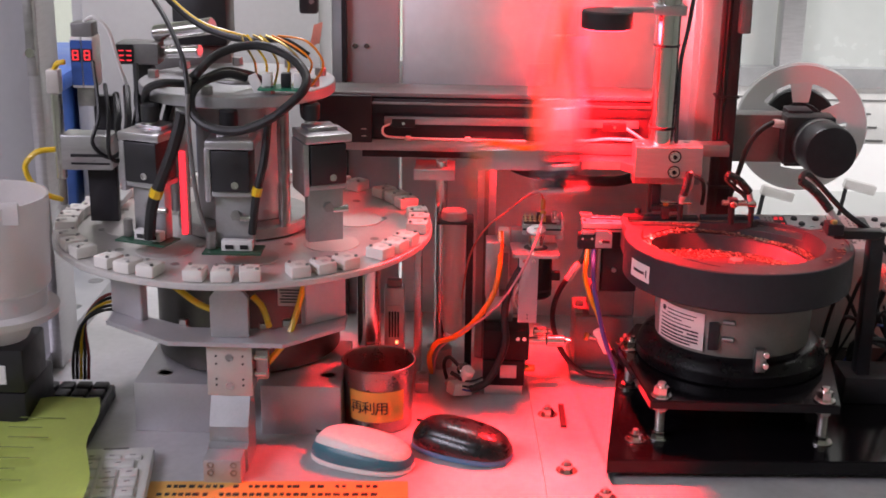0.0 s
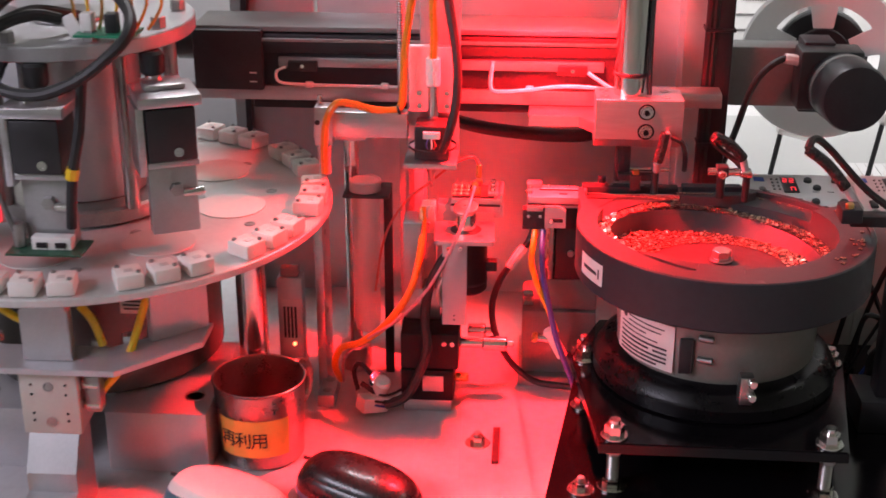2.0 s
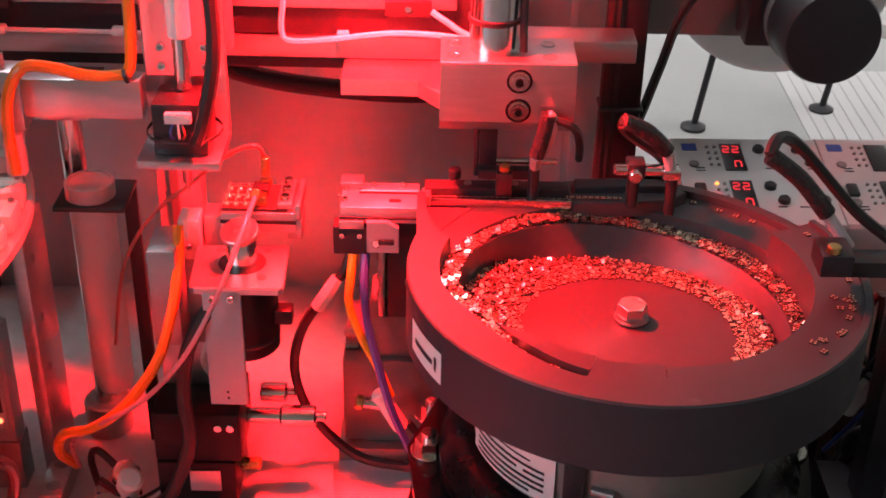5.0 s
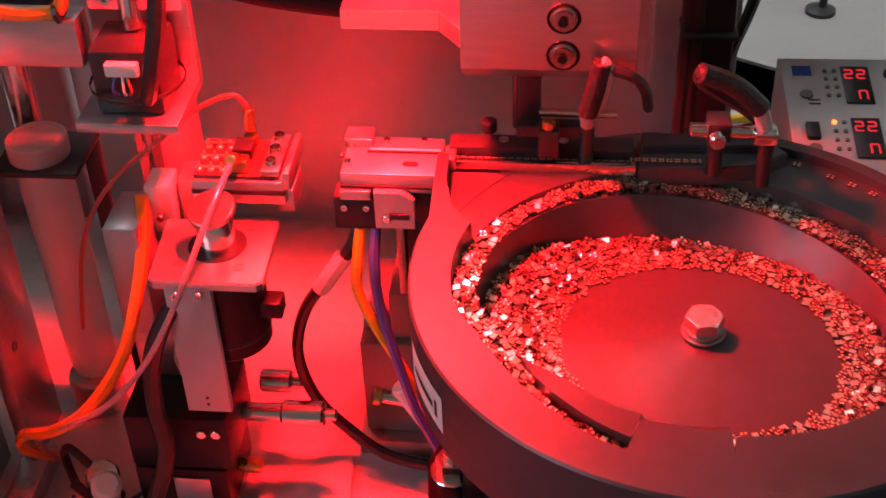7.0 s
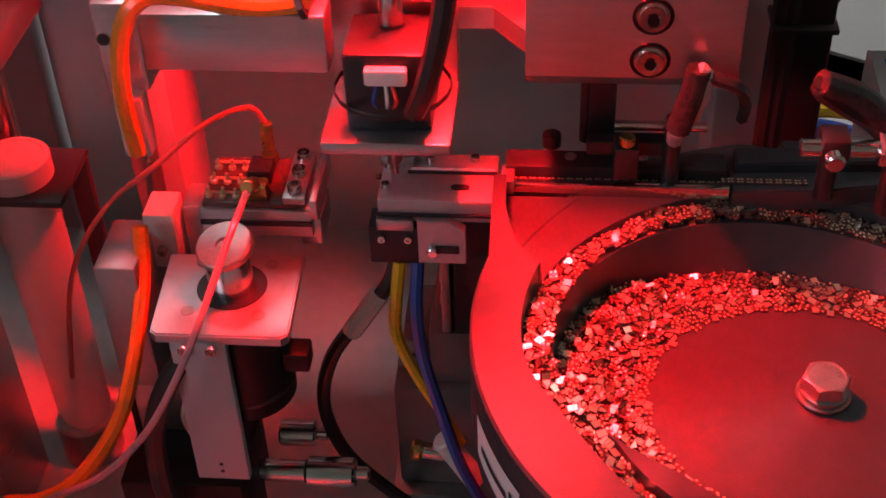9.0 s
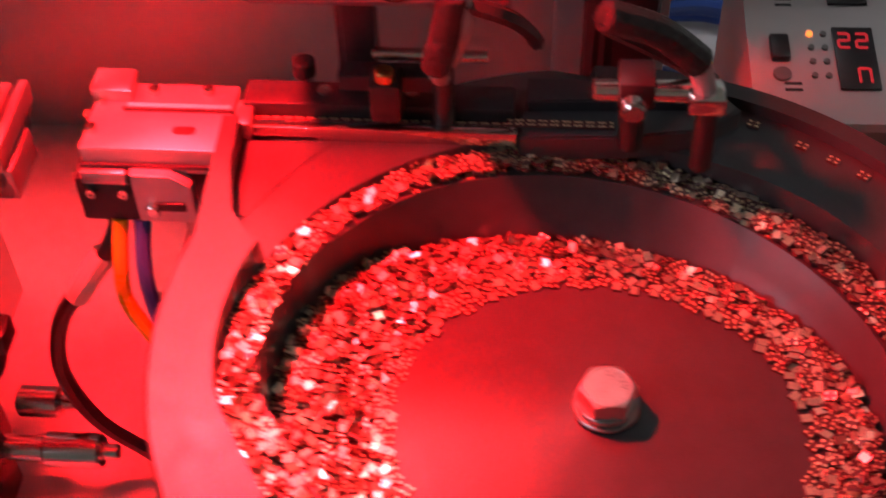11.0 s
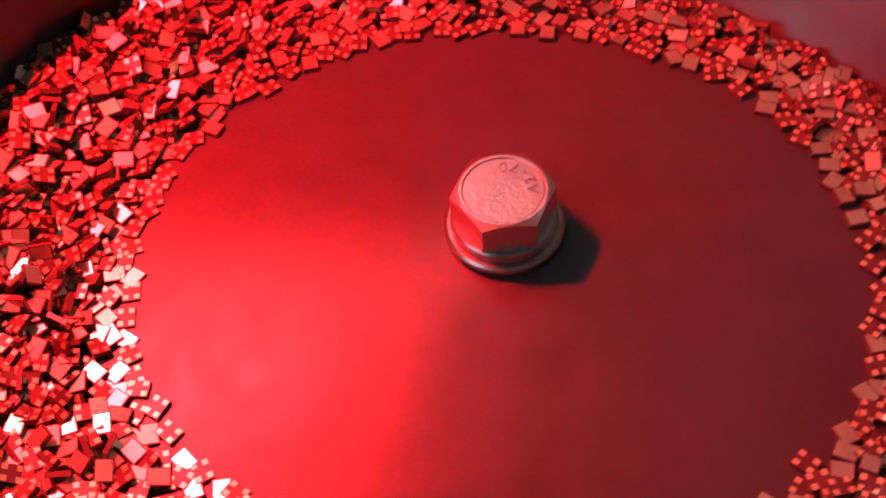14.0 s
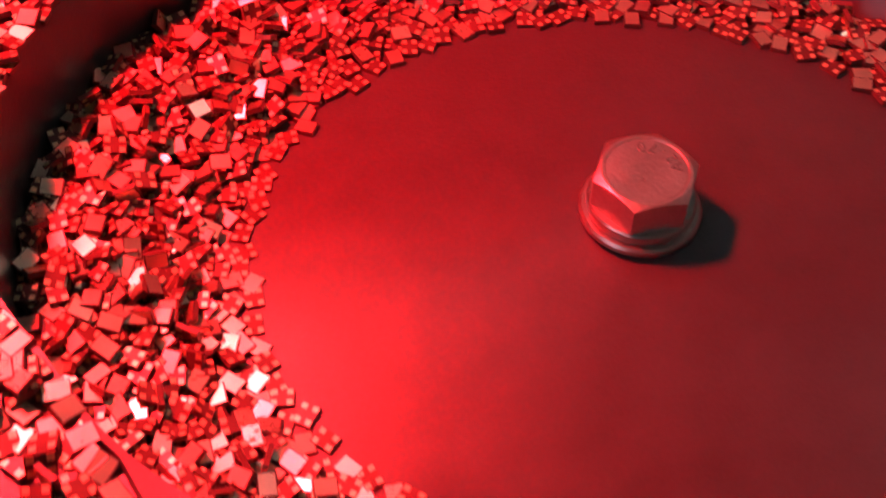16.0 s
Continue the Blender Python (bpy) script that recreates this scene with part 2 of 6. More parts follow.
def lobes(a, mean, c1, s1, c2, s2):
    """A radius that swells twice round the bowl, at a degrees from the x axis."""
    t = radians(a)
    return mean + c1 * math.cos(t) + s1 * math.sin(t) + c2 * math.cos(2 * t) + s2 * math.sin(2 * t)


def ledge(a):
    """Height, inner and outer radius of the spiral ledge at a degrees from the x axis (-88 at its foot, 272 at its end)."""
    z = 0.1560 + 0.0285 * min(1, (a + 88) / 283)
    pinch = smooth(190, 206, a) * (1 - smooth(208, 228, a))
    ri = lobes(a, 0.0822, -0.0048, -0.0052, 0.0030, -0.0017) - 0.0045 * pinch + 0.0095 * smooth(213, 260, a)
    ro = lobes(a, 0.0904, -0.0058, -0.0017, 0.0043, 0.0003) - 0.0030 * pinch + 0.0110 * smooth(218, 256, a)
    return z, ri, min(0.1022, max(ro, ri + 0.003))


def wall_foot(a):
    """Radius of the bowl's floor: the floor lies off centre under the spiral."""
    return lobes(a, 0.0752, -0.0087, -0.0078, 0.0052, -0.0012) + 0.0025 * smooth(125, 150, a) * (1 - smooth(165, 190, a)) - 0.0042 * smooth(186, 204, a) * (1 - smooth(226, 248, a))


def bowl_top(r, a):
    """Height of the bowl's inside at radius r and angle a (degrees, -88 to 272)."""
    foot_r = wall_foot(a)
    if r < foot_r:
        return 0.1552 + 0.0067 * max(0.0, 1 - r / 0.066)
    if a < 251:
        z, ri, ro = ledge(a)
        ri = max(ri, foot_r + 0.0016)
        if r < ri:
            if a > 200 and r > foot_r + 0.0004:
                return z + 0.0065 * smooth(200, 232, a)
            return 0.1552 + (z + 0.0008 - 0.1552) * min(1, (r - foot_r) / max(0.0004, ri - foot_r - 0.0008))
        if r < ro:
            return z + 0.0006 - (r - ri) * 0.04
        if a > 163:
            return RIM
        if a > 92:
            return 0.1795 + 0.0030 * smooth(92, 100, a)
        if a > 28:
            return max(z, 0.1795) if r < 0.110 else 0.1835
        return RIM - 0.0018 * smooth(-88, -55, a) if r < 0.113 else RIM
    if r < foot_r + 0.0014:
        return 0.188
    return RIM


def bowl_radii(a):
    """Radii at which the bowl's inside changes slope at a degrees."""
    f = wall_foot(a)
    z, ri, ro = ledge(a)
    ri = max(ri, f + 0.0016)
    ro = max(ro, ri + 0.002)
    out = [0.002, 0.010, 0.020, 0.030, 0.040, 0.050, f * 0.9, f - 0.0008, f - 0.0001, f + 0.0006]
    out += [f + (ri - f) * k for k in (0.45, 0.6, 0.75)] + [ri - 0.0006, ri - 0.0001, ri + 0.0002, ri + (ro - ri) * 0.5, ro - 0.0001, ro + 0.0003]
    for r in (0.1029, 0.1031, 0.106, 0.1099, 0.1101, 0.1129, 0.1131, 0.1165):
        out.append(max(r, ro + 0.0004))
    return sorted(out)


def bowl_mesh():
    n = 540
    angles = [-88 + 360 * (k + 0.5) / n for k in range(n)]
    table = [bowl_radii(a) for a in angles]
    inside = len(table[0])
    bm = bmesh.new()
    grid = []
    for i in range(inside):
        ring = []
        for a, radii in zip(angles, table):
            r = radii[i]
            ring.append(bm.verts.new((r * math.cos(radians(a)), r * math.sin(radians(a)), bowl_top(r, a))))
        grid.append(ring)
    for z, r in ((RIM - 0.001, ROUT), (0.154, ROUT), (0.152, ROUT - 0.002), (0.152, 0.06)):
        ring = []
        for a in angles:
            zz = min(z, bowl_top(0.1165, a) - 0.001) if z > 0.16 else z
            ring.append(bm.verts.new((r * math.cos(radians(a)), r * math.sin(radians(a)), zz)))
        grid.append(ring)
    for i, (a, b) in enumerate(zip(grid, grid[1:])):
        for k in range(n):
            j = (k + 1) % n
            f = bm.faces.new((a[k], b[k], b[j], a[j]))
            f.material_index = 1 if i >= inside else 0
    bm.faces.new(grid[0])
    bm.faces.new(grid[-1][::-1])
    return bm


feeder = thing("vibratory_feeder", 0, 0, 0, "vibratory feeder with a dark grey spiral bowl on grey drive", "feeder")
bowl = part("bowl", bowl_mesh(), [BOWLG, BOWLS], feeder, "dark grey coated spiral bowl with charcoal side")
bowl.data.set_sharp_from_angle(angle=radians(28))
arm = [(-0.1131, 0.0303), (-0.1135, 0.0450), (-0.1140, 0.0775), (-0.1092, 0.0775), (-0.1085, 0.0580), (-0.1045, 0.0390), (-0.0957, 0.0257)]
part("rim_arm", slab(arm, 0.160, RIM - 0.00015), BOWLG, feeder, "flat grey arm reaching to the track", smooth=False)
apron = [(-0.1088, 0.0776), (-0.1083, 0.0460), (-0.1035, 0.0460), (-0.0980, 0.0560), (-0.0900, 0.0680), (-0.0820, 0.0776)]
part("apron", slab(apron, 0.170, 0.1829), BOWLG, feeder, "flat grey apron before the track", smooth=False)
# label on the rim and the shelf wedge on the back
PAPER = mat("white_label_paper", (0.72, 0.71, 0.69), 0.6, 0.0, 0.05, 80)
INK = mat("dark_print", (0.03, 0.03, 0.035), 0.6)


def curved_label(r, a0, a1, z0, z1, n=10):
    bm = bmesh.new()
    lo, hi = [], []
    for k in range(n + 1):
        a = radians(a0 + (a1 - a0) * k / n)
        lo.append(bm.verts.new((r * math.cos(a), r * math.sin(a), z0)))
        hi.append(bm.verts.new((r * math.cos(a), r * math.sin(a), z1)))
    for k in range(n):
        bm.faces.new((lo[k], lo[k + 1], hi[k + 1], hi[k]))
    return bm


lab = part("rim_label", curved_label(ROUT + 0.0004, 196, 213, 0.163, 0.181), PAPER, feeder, "white paper label")
part("printed_line", curved_label(ROUT + 0.0007, 199, 209, 0.170, 0.173), INK, lab)
part("printed_line", curved_label(ROUT + 0.0007, 210, 211, 0.168, 0.176), INK, lab)
# drive, base and mounting plate
part("drive_body", lathe([(0.058, 0.153), (0.079, 0.152), (0.081, 0.150), (0.0815, 0.118), (0.080, 0.098), (0.079, 0.068)], 72), mat("olive_grey_paint", (0.20, 0.195, 0.175), 0.40, 0.15, 0.14, 26, 0.12), feeder, "olive grey painted round drive body")
part("seam_band", lathe([(0.0800, 0.1420), (0.0824, 0.1414), (0.0824, 0.1398), (0.0800, 0.1392)], 64, caps=False), BLACK, feeder)
part("base_ring", lathe([(0.078, 0.091), (0.088, 0.090), (0.094, 0.086), (0.097, 0.079), (0.099, 0.077), (0.099, 0.067), (0.097, 0.0652)], 64), SATINB, feeder, "satin black lacquered base ring")
part("mounting_plate", slab([(-0.099, -0.130), (0.086, -0.132), (0.112, 0.020), (0.090, 0.085), (-0.090, 0.085), (-0.117, 0.012)], 0.056, 0.065, 0.001), LACQUER, feeder, "glossy black mounting plate")
dl = part("rating_label", curved_label(0.0828, 196, 240, 0.0950, 0.1345, 12), PAPER, feeder, "white rating label with print")
for i, (a0, a1, z) in enumerate([(207, 234, 0.1285), (207, 232, 0.1245), (200, 222, 0.1205), (200, 230, 0.1165), (200, 236, 0.1120), (200, 224, 0.1082), (227, 236, 0.1082), (200, 236, 0.1042), (200, 236, 0.1006), (200, 230, 0.0972)]):
    part("printed_line", curved_label(0.0831, a0, a1, z, z + (0.0018 if i > 3 else 0.0012), 8), INK, dl)
part("printed_mark", lathe([(0, 0), (0.0028, 0), (0.0028, 0.0004), (0, 0.0004)], 20, m=pose(0.0829 * math.cos(radians(203)), 0.0829 * math.sin(radians(203)), 0.1280, 90, 0, 203 + 90)), INK, dl)
part("cable_strap", lathe([(0.0012, 0), (0.0012, 0.028)], 10, m=pose(-0.028, -0.0790, 0.100)), RUBBER, feeder)
part("cable_strap", box(0.010, 0.003, 0.030, -0.033, -0.0785, 0.099, 0.001), BLACK_M, feeder)
for x, z in ((-0.024, 0.1115), (-0.024, 0.1295)):
    part("side_screw", rod(0.0026, 0.012, 0, 0, 0, 12, 0.0006, m=pose(x, -0.0785, z, 0, 90, -20)), STEEL_D, feeder)
tab = part("clamp_tab", box(0.011, 0.012, 0.024, 0.012, -0.0945, 0.084, 0.002), STEEL_D, feeder, "steel clamp tab with two screws")
for z in (0.0935, 0.105):
    part("screw", rod(0.0034, 0.007, 0, 0, 0, 14, 0.0007, m=pose(0.0155, -0.1, z, 90)), STEEL, tab)


def foot(x, y):
    f = thing("levelling_foot", x, y, 0.0, "steel threaded levelling foot with nuts and washers", "levelling foot", group="feet of the bowl feeder")
    part("stud", rod(0.0042, 0.059, 0, 0, 0.0206, 16), STEEL, f)
    prof = []
    for k in range(16):
        prof += [(0.0043, 0.0285 + k * 0.0016), (0.0049, 0.0293 + k * 0.0016)]
    part("thread", lathe(prof, 14), STEEL_D, f)
    part("top_washer", rod(0.0105, 0.0018, 0, 0, 0.0651, 24, 0.0004), STEEL, f)
    part("top_nut", hexa(0.0135, 0.0085, 0.0669), STEEL, f)
    part("lower_nut", hexa(0.013, 0.005, 0.0508), STEEL_D, f)
    part("base_nut", hexa(0.013, 0.006, 0.0225), STEEL, f)
    part("base_washer", rod(0.0115, 0.0018, 0, 0, 0.0205, 24, 0.0004), STEEL, f)
    return f


f0 = foot(-0.087, -0.119)
for x, y in ((0.073, -0.121), (-0.1045, 0.006), (0.099, 0.012)):
    copy_thing(f0, pose(x, y, 0))

# black slab under the feeder
sl = tagged(obj("base_slab", slab([(-0.143, -0.172), (0.35, -0.155), (0.35, 0.14), (-0.10, 0.14)], 0.006, 0.0205, 0.001), LACQUER), "glossy black base slab under the bowl feeder", "base plate")
struct("slab_shim", box(0.40, 0.24, 0.006, 0.12, -0.02, 0), GREYP, "thin grey shim under the black slab", "shim")

# centre bolt
bolt = thing("centre_bolt", 0.0, 0, 0.1616, "stainless hex bolt with washers at the bowl's centre", "bolt")
part("flat_washer", rod(0.0091, 0.0016, 0, 0, 0, 48, 0.0004), STEEL_D, bolt)
spring = part("spring_washer", rod(0.0081, 0.0020, 0, 0, 0.0016, 40, 0.0003), STEEL_D, bolt)
HEADM = mat("stainless_bolt_head", (0.62, 0.60, 0.58), 0.34, 0.95, 0.18, 160, 0.25)


def bolt_head(af, z0, z1, flat):
    """A hexagon head whose corners are turned down to a round flat."""
    bm = bmesh.new()
    n, rings = 72, [[], [], [], [], []]
    for k in range(n):
        t = 2 * math.pi * k / n
        reach = af / 2 / math.cos(t % (math.pi / 3) - math.pi / 6)
        c, s_ = math.cos(t + math.pi / 6), math.sin(t + math.pi / 6)
        for ring, r, z in zip(rings, (reach, reach, flat, flat * 0.93, flat * 0.90), (z0, z1 - 0.58 * max(0, reach - flat), z1, z1, z1 - 0.00018)):
            ring.append(bm.verts.new((r * c, r * s_, z)))
    for p, q in zip(rings, rings[1:]):
        for k in range(n):
            bm.faces.new((p[k], p[(k + 1) % n], q[(k + 1) % n], q[k]))
    bm.faces.new(rings[0][::-1])
    bm.faces.new(rings[-1])
    return bm


head = part("hex_head", bolt_head(0.0138, 0.0036, 0.0093, 0.0066), HEADM, bolt)
head.matrix_basis = pose(0, 0, 0, 0, 0, -25)
head.data.set_sharp_from_angle(angle=radians(20))
for i, ch in enumerate("A2-70"):
    tx = bpy.data.curves.new("stamp", "FONT")
    tx.body, tx.size, tx.extrude, tx.align_x = ch, 0.0026, 0.00024, "CENTER"
    a = radians(25 + 22 * i)
    o = new("stamp", tx)
    o.parent = head
    o.matrix_basis = pose(0.0052 * math.cos(a), 0.0052 * math.sin(a), 0.0090, 0, 0, math.degrees(a) + 90)
    tx.materials.append(STEEL_D)

# ---- the chips ----
CER = mat("dark_ceramic_chip_body", (0.085, 0.038, 0.036), 0.34, 0.0, 0.3, 400, rand=0.4)
LID = mat("bright_chip_lid", (0.86, 0.74, 0.58), 0.31, 0.92, 0.12, 200, rand=0.3)


def chip_template(w=0.0034, d=0.0027, h=0.0008):
    v, f, m = [], [], []
    for z in (-h / 2, h / 2):
        v += [(-w / 2, -d / 2, z), (w / 2, -d / 2, z), (w / 2, d / 2, z), (-w / 2, d / 2, z)]
    f += [(3, 2, 1, 0), (4, 5, 6, 7), (0, 1, 5, 4), (1, 2, 6, 5), (2, 3, 7, 6), (3, 0, 4, 7)]
    m += [0] * 6
    for x in (-1, 1):
        for y in (-1, 1):
            cx, cy, z = x * w * 0.32, y * d * 0.31, h / 2 + 0.00004
            s = 0.00043
            k = len(v)
            v += [(cx - s, cy - s, z), (cx + s, cy - s, z), (cx + s, cy + s, z), (cx - s, cy + s, z)]
            f.append((k, k + 1, k + 2, k + 3))
            m.append(1)
    k = len(v)
    z, x, y = -h / 2 - 0.00005, w * 0.45, d * 0.44
    v += [(-x, -y, z), (-x, y, z), (x, y, z), (x, -y, z)]
    f.append((k, k + 1, k + 2, k + 3))
    m.append(2)
    return np.array(v), f, m


def join_chips(name, poses, label):
    tv, tf, tm = chip_template()
    allv, allf, allm = [], [], []
    for i, mm in enumerate(poses):
        a = np.array(mm)
        allv.append(tv @ a[:3, :3].T + a[:3, 3])
        k = i * len(tv)
        allf += [tuple(j + k for j in q) for q in tf]
        allm += tm
    me = bpy.data.meshes.new(name)
    me.from_pydata(np.concatenate(allv).tolist(), [], allf)
    for mm in (CER, GOLD, LID):
        me.materials.append(mm)
    me.polygons.foreach_set("material_index", allm)
    return tagged(new(name, me), label, "chips", kind="stuff")


def pile(count, place, base, limit, rng, calm):
    cell = 0.0009
    heights = {}
    out = []
    for _ in range(count):
        x, y = place(rng)
        r, a = math.hypot(x, y), math.degrees(math.atan2(y, x))
        if a < -88:
            a += 360
        b = base(r, a)
        cx, cy = int(math.floor(x / cell)), int(math.floor(y / cell))
        keys = [(cx + i, cy + j) for i in (-1, 0, 1) for j in (-1, 0, 1)]
        h = sum(sorted((heights.get(k, 0.0) for k in keys), reverse=True)[:4]) / 4
        if h > limit(r, a):
            continue
        lift = 0.0 if h < 0.0003 else 1.0
        tilt = rng.gauss(0, 2.5 + 11 * lift * (1 - calm(r, a)))
        tilt2 = rng.gauss(0, 2.5 + 11 * lift * (1 - calm(r, a)))
        if lift and rng.random() < 0.08 * (1 - calm(r, a)):
            tilt += rng.choice((-1, 1)) * rng.uniform(40, 85)
        for k in keys:
            heights[k] = max(heights.get(k, 0), h + 0.0008)
        rise = abs(math.sin(radians(tilt))) * 0.0010 + abs(math.sin(radians(tilt2))) * 0.0012
        m = pose(x, y, b + h + 0.00047 + rise, 0, 0, rng.uniform(0, 360)) @ pose(0, 0, 0, tilt, tilt2, 0)
        if rng.random() < 0.42:
            m = m @ pose(0, 0, 0, 180)
        out.append(m)
    return out


rng = random.Random(4)


def inner_edge(a):
    v = Vector((math.cos(radians(a)) * 1.3, math.sin(radians(a)) * 1.3, 0.3))
    w = Vector((math.cos(radians(a)) * 6, math.sin(radians(a)) * 6, 2.3))
    return lobes(a, 0.0527, -0.0017, -0.0038, 0.0034, -0.0009) + 0.0010 * noise.noise(v) + 0.0013 * noise.noise(w)


def place_floor(g):
    while True:
        a = g.uniform(-88, 272)
        r = math.sqrt(g.uniform(0.044 ** 2, 0.0900 ** 2))
        if inner_edge(a) < r < wall_foot(a) - 0.0006:
            return r * math.cos(radians(a)), r * math.sin(radians(a))


floor_pile = pile(9000, place_floor, lambda r, a: bowl_top(min(r, wall_foot(a) - 0.0003), a),
                  lambda r, a: 0.0001 + (0.0050 + 0.0050 * smooth(120, 155, a) * (1 - smooth(182, 206, a))) * max(0, min(1, (r - inner_edge(a) - 0.002) / 0.019)), rng,
                  lambda r, a: 1 - min(1, max(0, (r - inner_edge(a) - 0.002) / 0.008)))


def place_ledge(g):
    while True:
        a = g.uniform(-80, 264)
        z, ri, ro = ledge(a)
        lo, hi = ri + 0.0014, ro - 0.0014
        if hi > lo and g.random() < (hi - lo) / 0.012:
            r = g.uniform(lo, hi)
            return r * math.cos(radians(a)), r * math.sin(radians(a))


ledge_pile = pile(4600, place_ledge, lambda r, a: ledge(a)[0], lambda r, a: 0.0020 + 0.0012 * math.sin(a * 0.07) if a < 205 else 0.0010, rng, lambda r, a: 0.2)
join_chips("loose_chips", floor_pile + ledge_pile, "thousands of tiny metal capped electronic chips in the feeder bowl")
# chips in single file on the outer shelf and along the track
single = []
for k in range(26):
    a = -40 + k * 7.5 + rng.uniform(-2.5, 2.5)
    if a > 100:
        break
    r = 0.104 + rng.uniform(-0.001, 0.001) + (0.003 if a < 10 else 0)
    single.append(pose(r * math.cos(radians(a)), r * math.sin(radians(a)), bowl_top(r, a) + 0.0005, 0, 0, a + 90 + rng.uniform(-9, 9)))
for k in range(9):
    a, r = rng.uniform(-48, -12), rng.uniform(0.098, 0.108)
    single.append(pose(r * math.cos(radians(a)), r * math.sin(radians(a)), 0.1917, 0, 0, rng.uniform(0, 180)))
for k in range(46):
    single.append(pose(0.0000 - 0.0035 * k, 0.0840, 0.1858 if k > 8 else 0.1874, 0, 0, rng.uniform(-2, 2)))
join_chips("single_file_chips", single, "tiny chips in single file along the feeder track")

# ---- linear track ----
track = thing("linear_feed_track", 0, 0, 0, "machined steel linear track that feeds chips from the bowl", "feed track")
part("track_bar", box(0.082, 0.0165, 0.006, -0.069, 0.0900, 0.179, 0.0006), STEEL, track)
part("front_rail", box(0.083, 0.0036, 0.0052, -0.0685, 0.0804, 0.1825, 0.0005), STEEL, track)
part("back_cover", box(0.082, 0.011, 0.006, -0.069, 0.0912, 0.1850, 0.0006), BLACK_M, track, "black anodised cover strip")
part("bright_end", box(0.005, 0.011, 0.0062, -0.109, 0.083, 0.1835, 0.0005), ALU, track)
part("end_block", box(0.044, 0.030, 0.010, -0.135, 0.083, 0.177, 0.0008), ALU_MATT, track)
part("end_groove", box(0.032, 0.0018, 0.0012, -0.130, 0.0868, 0.1868, 0.0002), WHITE, track)
part("oval_slot", slab([(-0.0035, -0.0008), (-0.0024, -0.0017), (0.0024, -0.0017), (0.0035, -0.0008), (0.0035, 0.0008), (0.0024, 0.0017), (-0.0024, 0.0017), (-0.0035, 0.0008)], 0.1870, 0.1873, m=pose(-0.1265, 0.0765, 0)), BLACK, track, "dark oval slot", smooth=False)
part("front_seam", box(0.0440, 0.0012, 0.0012, -0.135, 0.0675, 0.1800), BLACK, track)
part("groove_edge", box(0.0340, 0.0008, 0.0014, -0.130, 0.0850, 0.1868), BLACK, track)
part("end_cap", box(0.013, 0.011, 0.0045, -0.1515, 0.0945, 0.1868, 0.0008), ALU, track)
part("end_stop", box(0.014, 0.010, 0.0050, -0.1505, 0.070, 0.1745, 0.0006), ALU, track)
part("lower_clamp", box(0.020, 0.012, 0.018, -0.1510, 0.073, 0.157, 0.0008), BLACK_M, track, "black clamp with two socket screws")
part("slot_bracket", slab([(-0.142, 0), (-0.124, 0), (-0.124, 0.016), (-0.130, 0.020), (-0.142, 0.020)], -0.002, 0.002, 0.0004, m=pose(0, 0.066, 0.160, 90)), ALU_MATT, track, "slotted grey bracket")
part("slot", box(0.009, 0.0012, 0.0034, -0.131, 0.0638, 0.1655, 0.0003), BLACK, track)
part("bracket_screw", rod(0.0022, 0.003, 0, 0, 0, 14, 0.0005, m=pose(-0.1365, 0.0642, 0.1668, 90)), STEEL, track)
part("dark_core", box(0.034, 0.020, 0.022, -0.124, 0.086, 0.155, 0.0008), BLACK_M, track)
for x, y, z in ((-0.1545, 0.0885, 0.187), (-0.1545, 0.0755, 0.187), (-0.139, 0.0935, 0.187), (-0.122, 0.0940, 0.187)):
    s = part("cap_screw", screw(0.0022), STEEL, track)
    s.matrix_basis = pose(x, y, z)
for x in (-0.156, -0.146):
    s = part("cap_screw", screw(0.002), STEEL, track)
    s.matrix_basis = pose(x, 0.0668, 0.170, 90)
for x in (-0.0857, -0.059):
    s = part("cover_screw", lathe([(0.0022, 0), (0.0022, 0.0008), (0.0014, 0.0008), (0.0012, 0.0002), (0, 0.0002)], 16), STEEL_D, track)
    s.matrix_basis = pose(x, 0.0920, 0.191)
part("thumb_screw", rod(0.0036, 0.006, -0.0930, 0.1005, 0.190, 20, 0.0006, m=pose(0, 0, 0)), BLACK_M, track, "knurled black thumb screw")
part("guide_plate", slab([(-0.026, 0.078), (-0.026, 0.101), (0.034, 0.102), (0.040, 0.094), (0.028, 0.084), (0.005, 0.080)], 0.178, 0.1868, 0.0006), BOWLG, track, "dark grey guide plate over the bowl's edge", smooth=False)
part("guide_step", slab([(-0.024, 0.090), (-0.024, 0.101), (0.026, 0.1022), (0.030, 0.093)], 0.1868, 0.191, 0.0006), BOWLS, track, smooth=False)
# the track's own vibrator below
vib = thing("linear_vibrator", 0, 0, 0, "grey steel linear vibrator block carrying the track", "vibrator")
part("lower_block", box(0.066, 0.07, 0.062, -0.126, 0.118, 0.010, 0.002), GREYP, vib)
part("foot_plate", box(0.080, 0.085, 0.010, -0.122, 0.118, 0.0, 0.001), STEEL_D, vib)
part("middle_block", box(0.050, 0.05, 0.030, -0.118, 0.112, 0.072, 0.002), GREYP, vib)
part("spring_plate", box(0.004, 0.04, 0.072, -0.135, 0.108, 0.085, 0.0005), STEEL_D, vib, "upright leaf spring")
part("upper_block", box(0.040, 0.04, 0.055, -0.112, 0.106, 0.102, 0.002), BLACK_M, vib, "dark upper block")
for z in (0.073, 0.083, 0.112, 0.124, 0.138, 0.150):
    part("side_bolt", rod(0.0028, 0.009, 0, 0, 0, 12, 0.0006, m=pose(-0.1385 - (0.02 if z < 0.1 else 0), 0.098, z, 0, 90)), STEEL_D, vib)
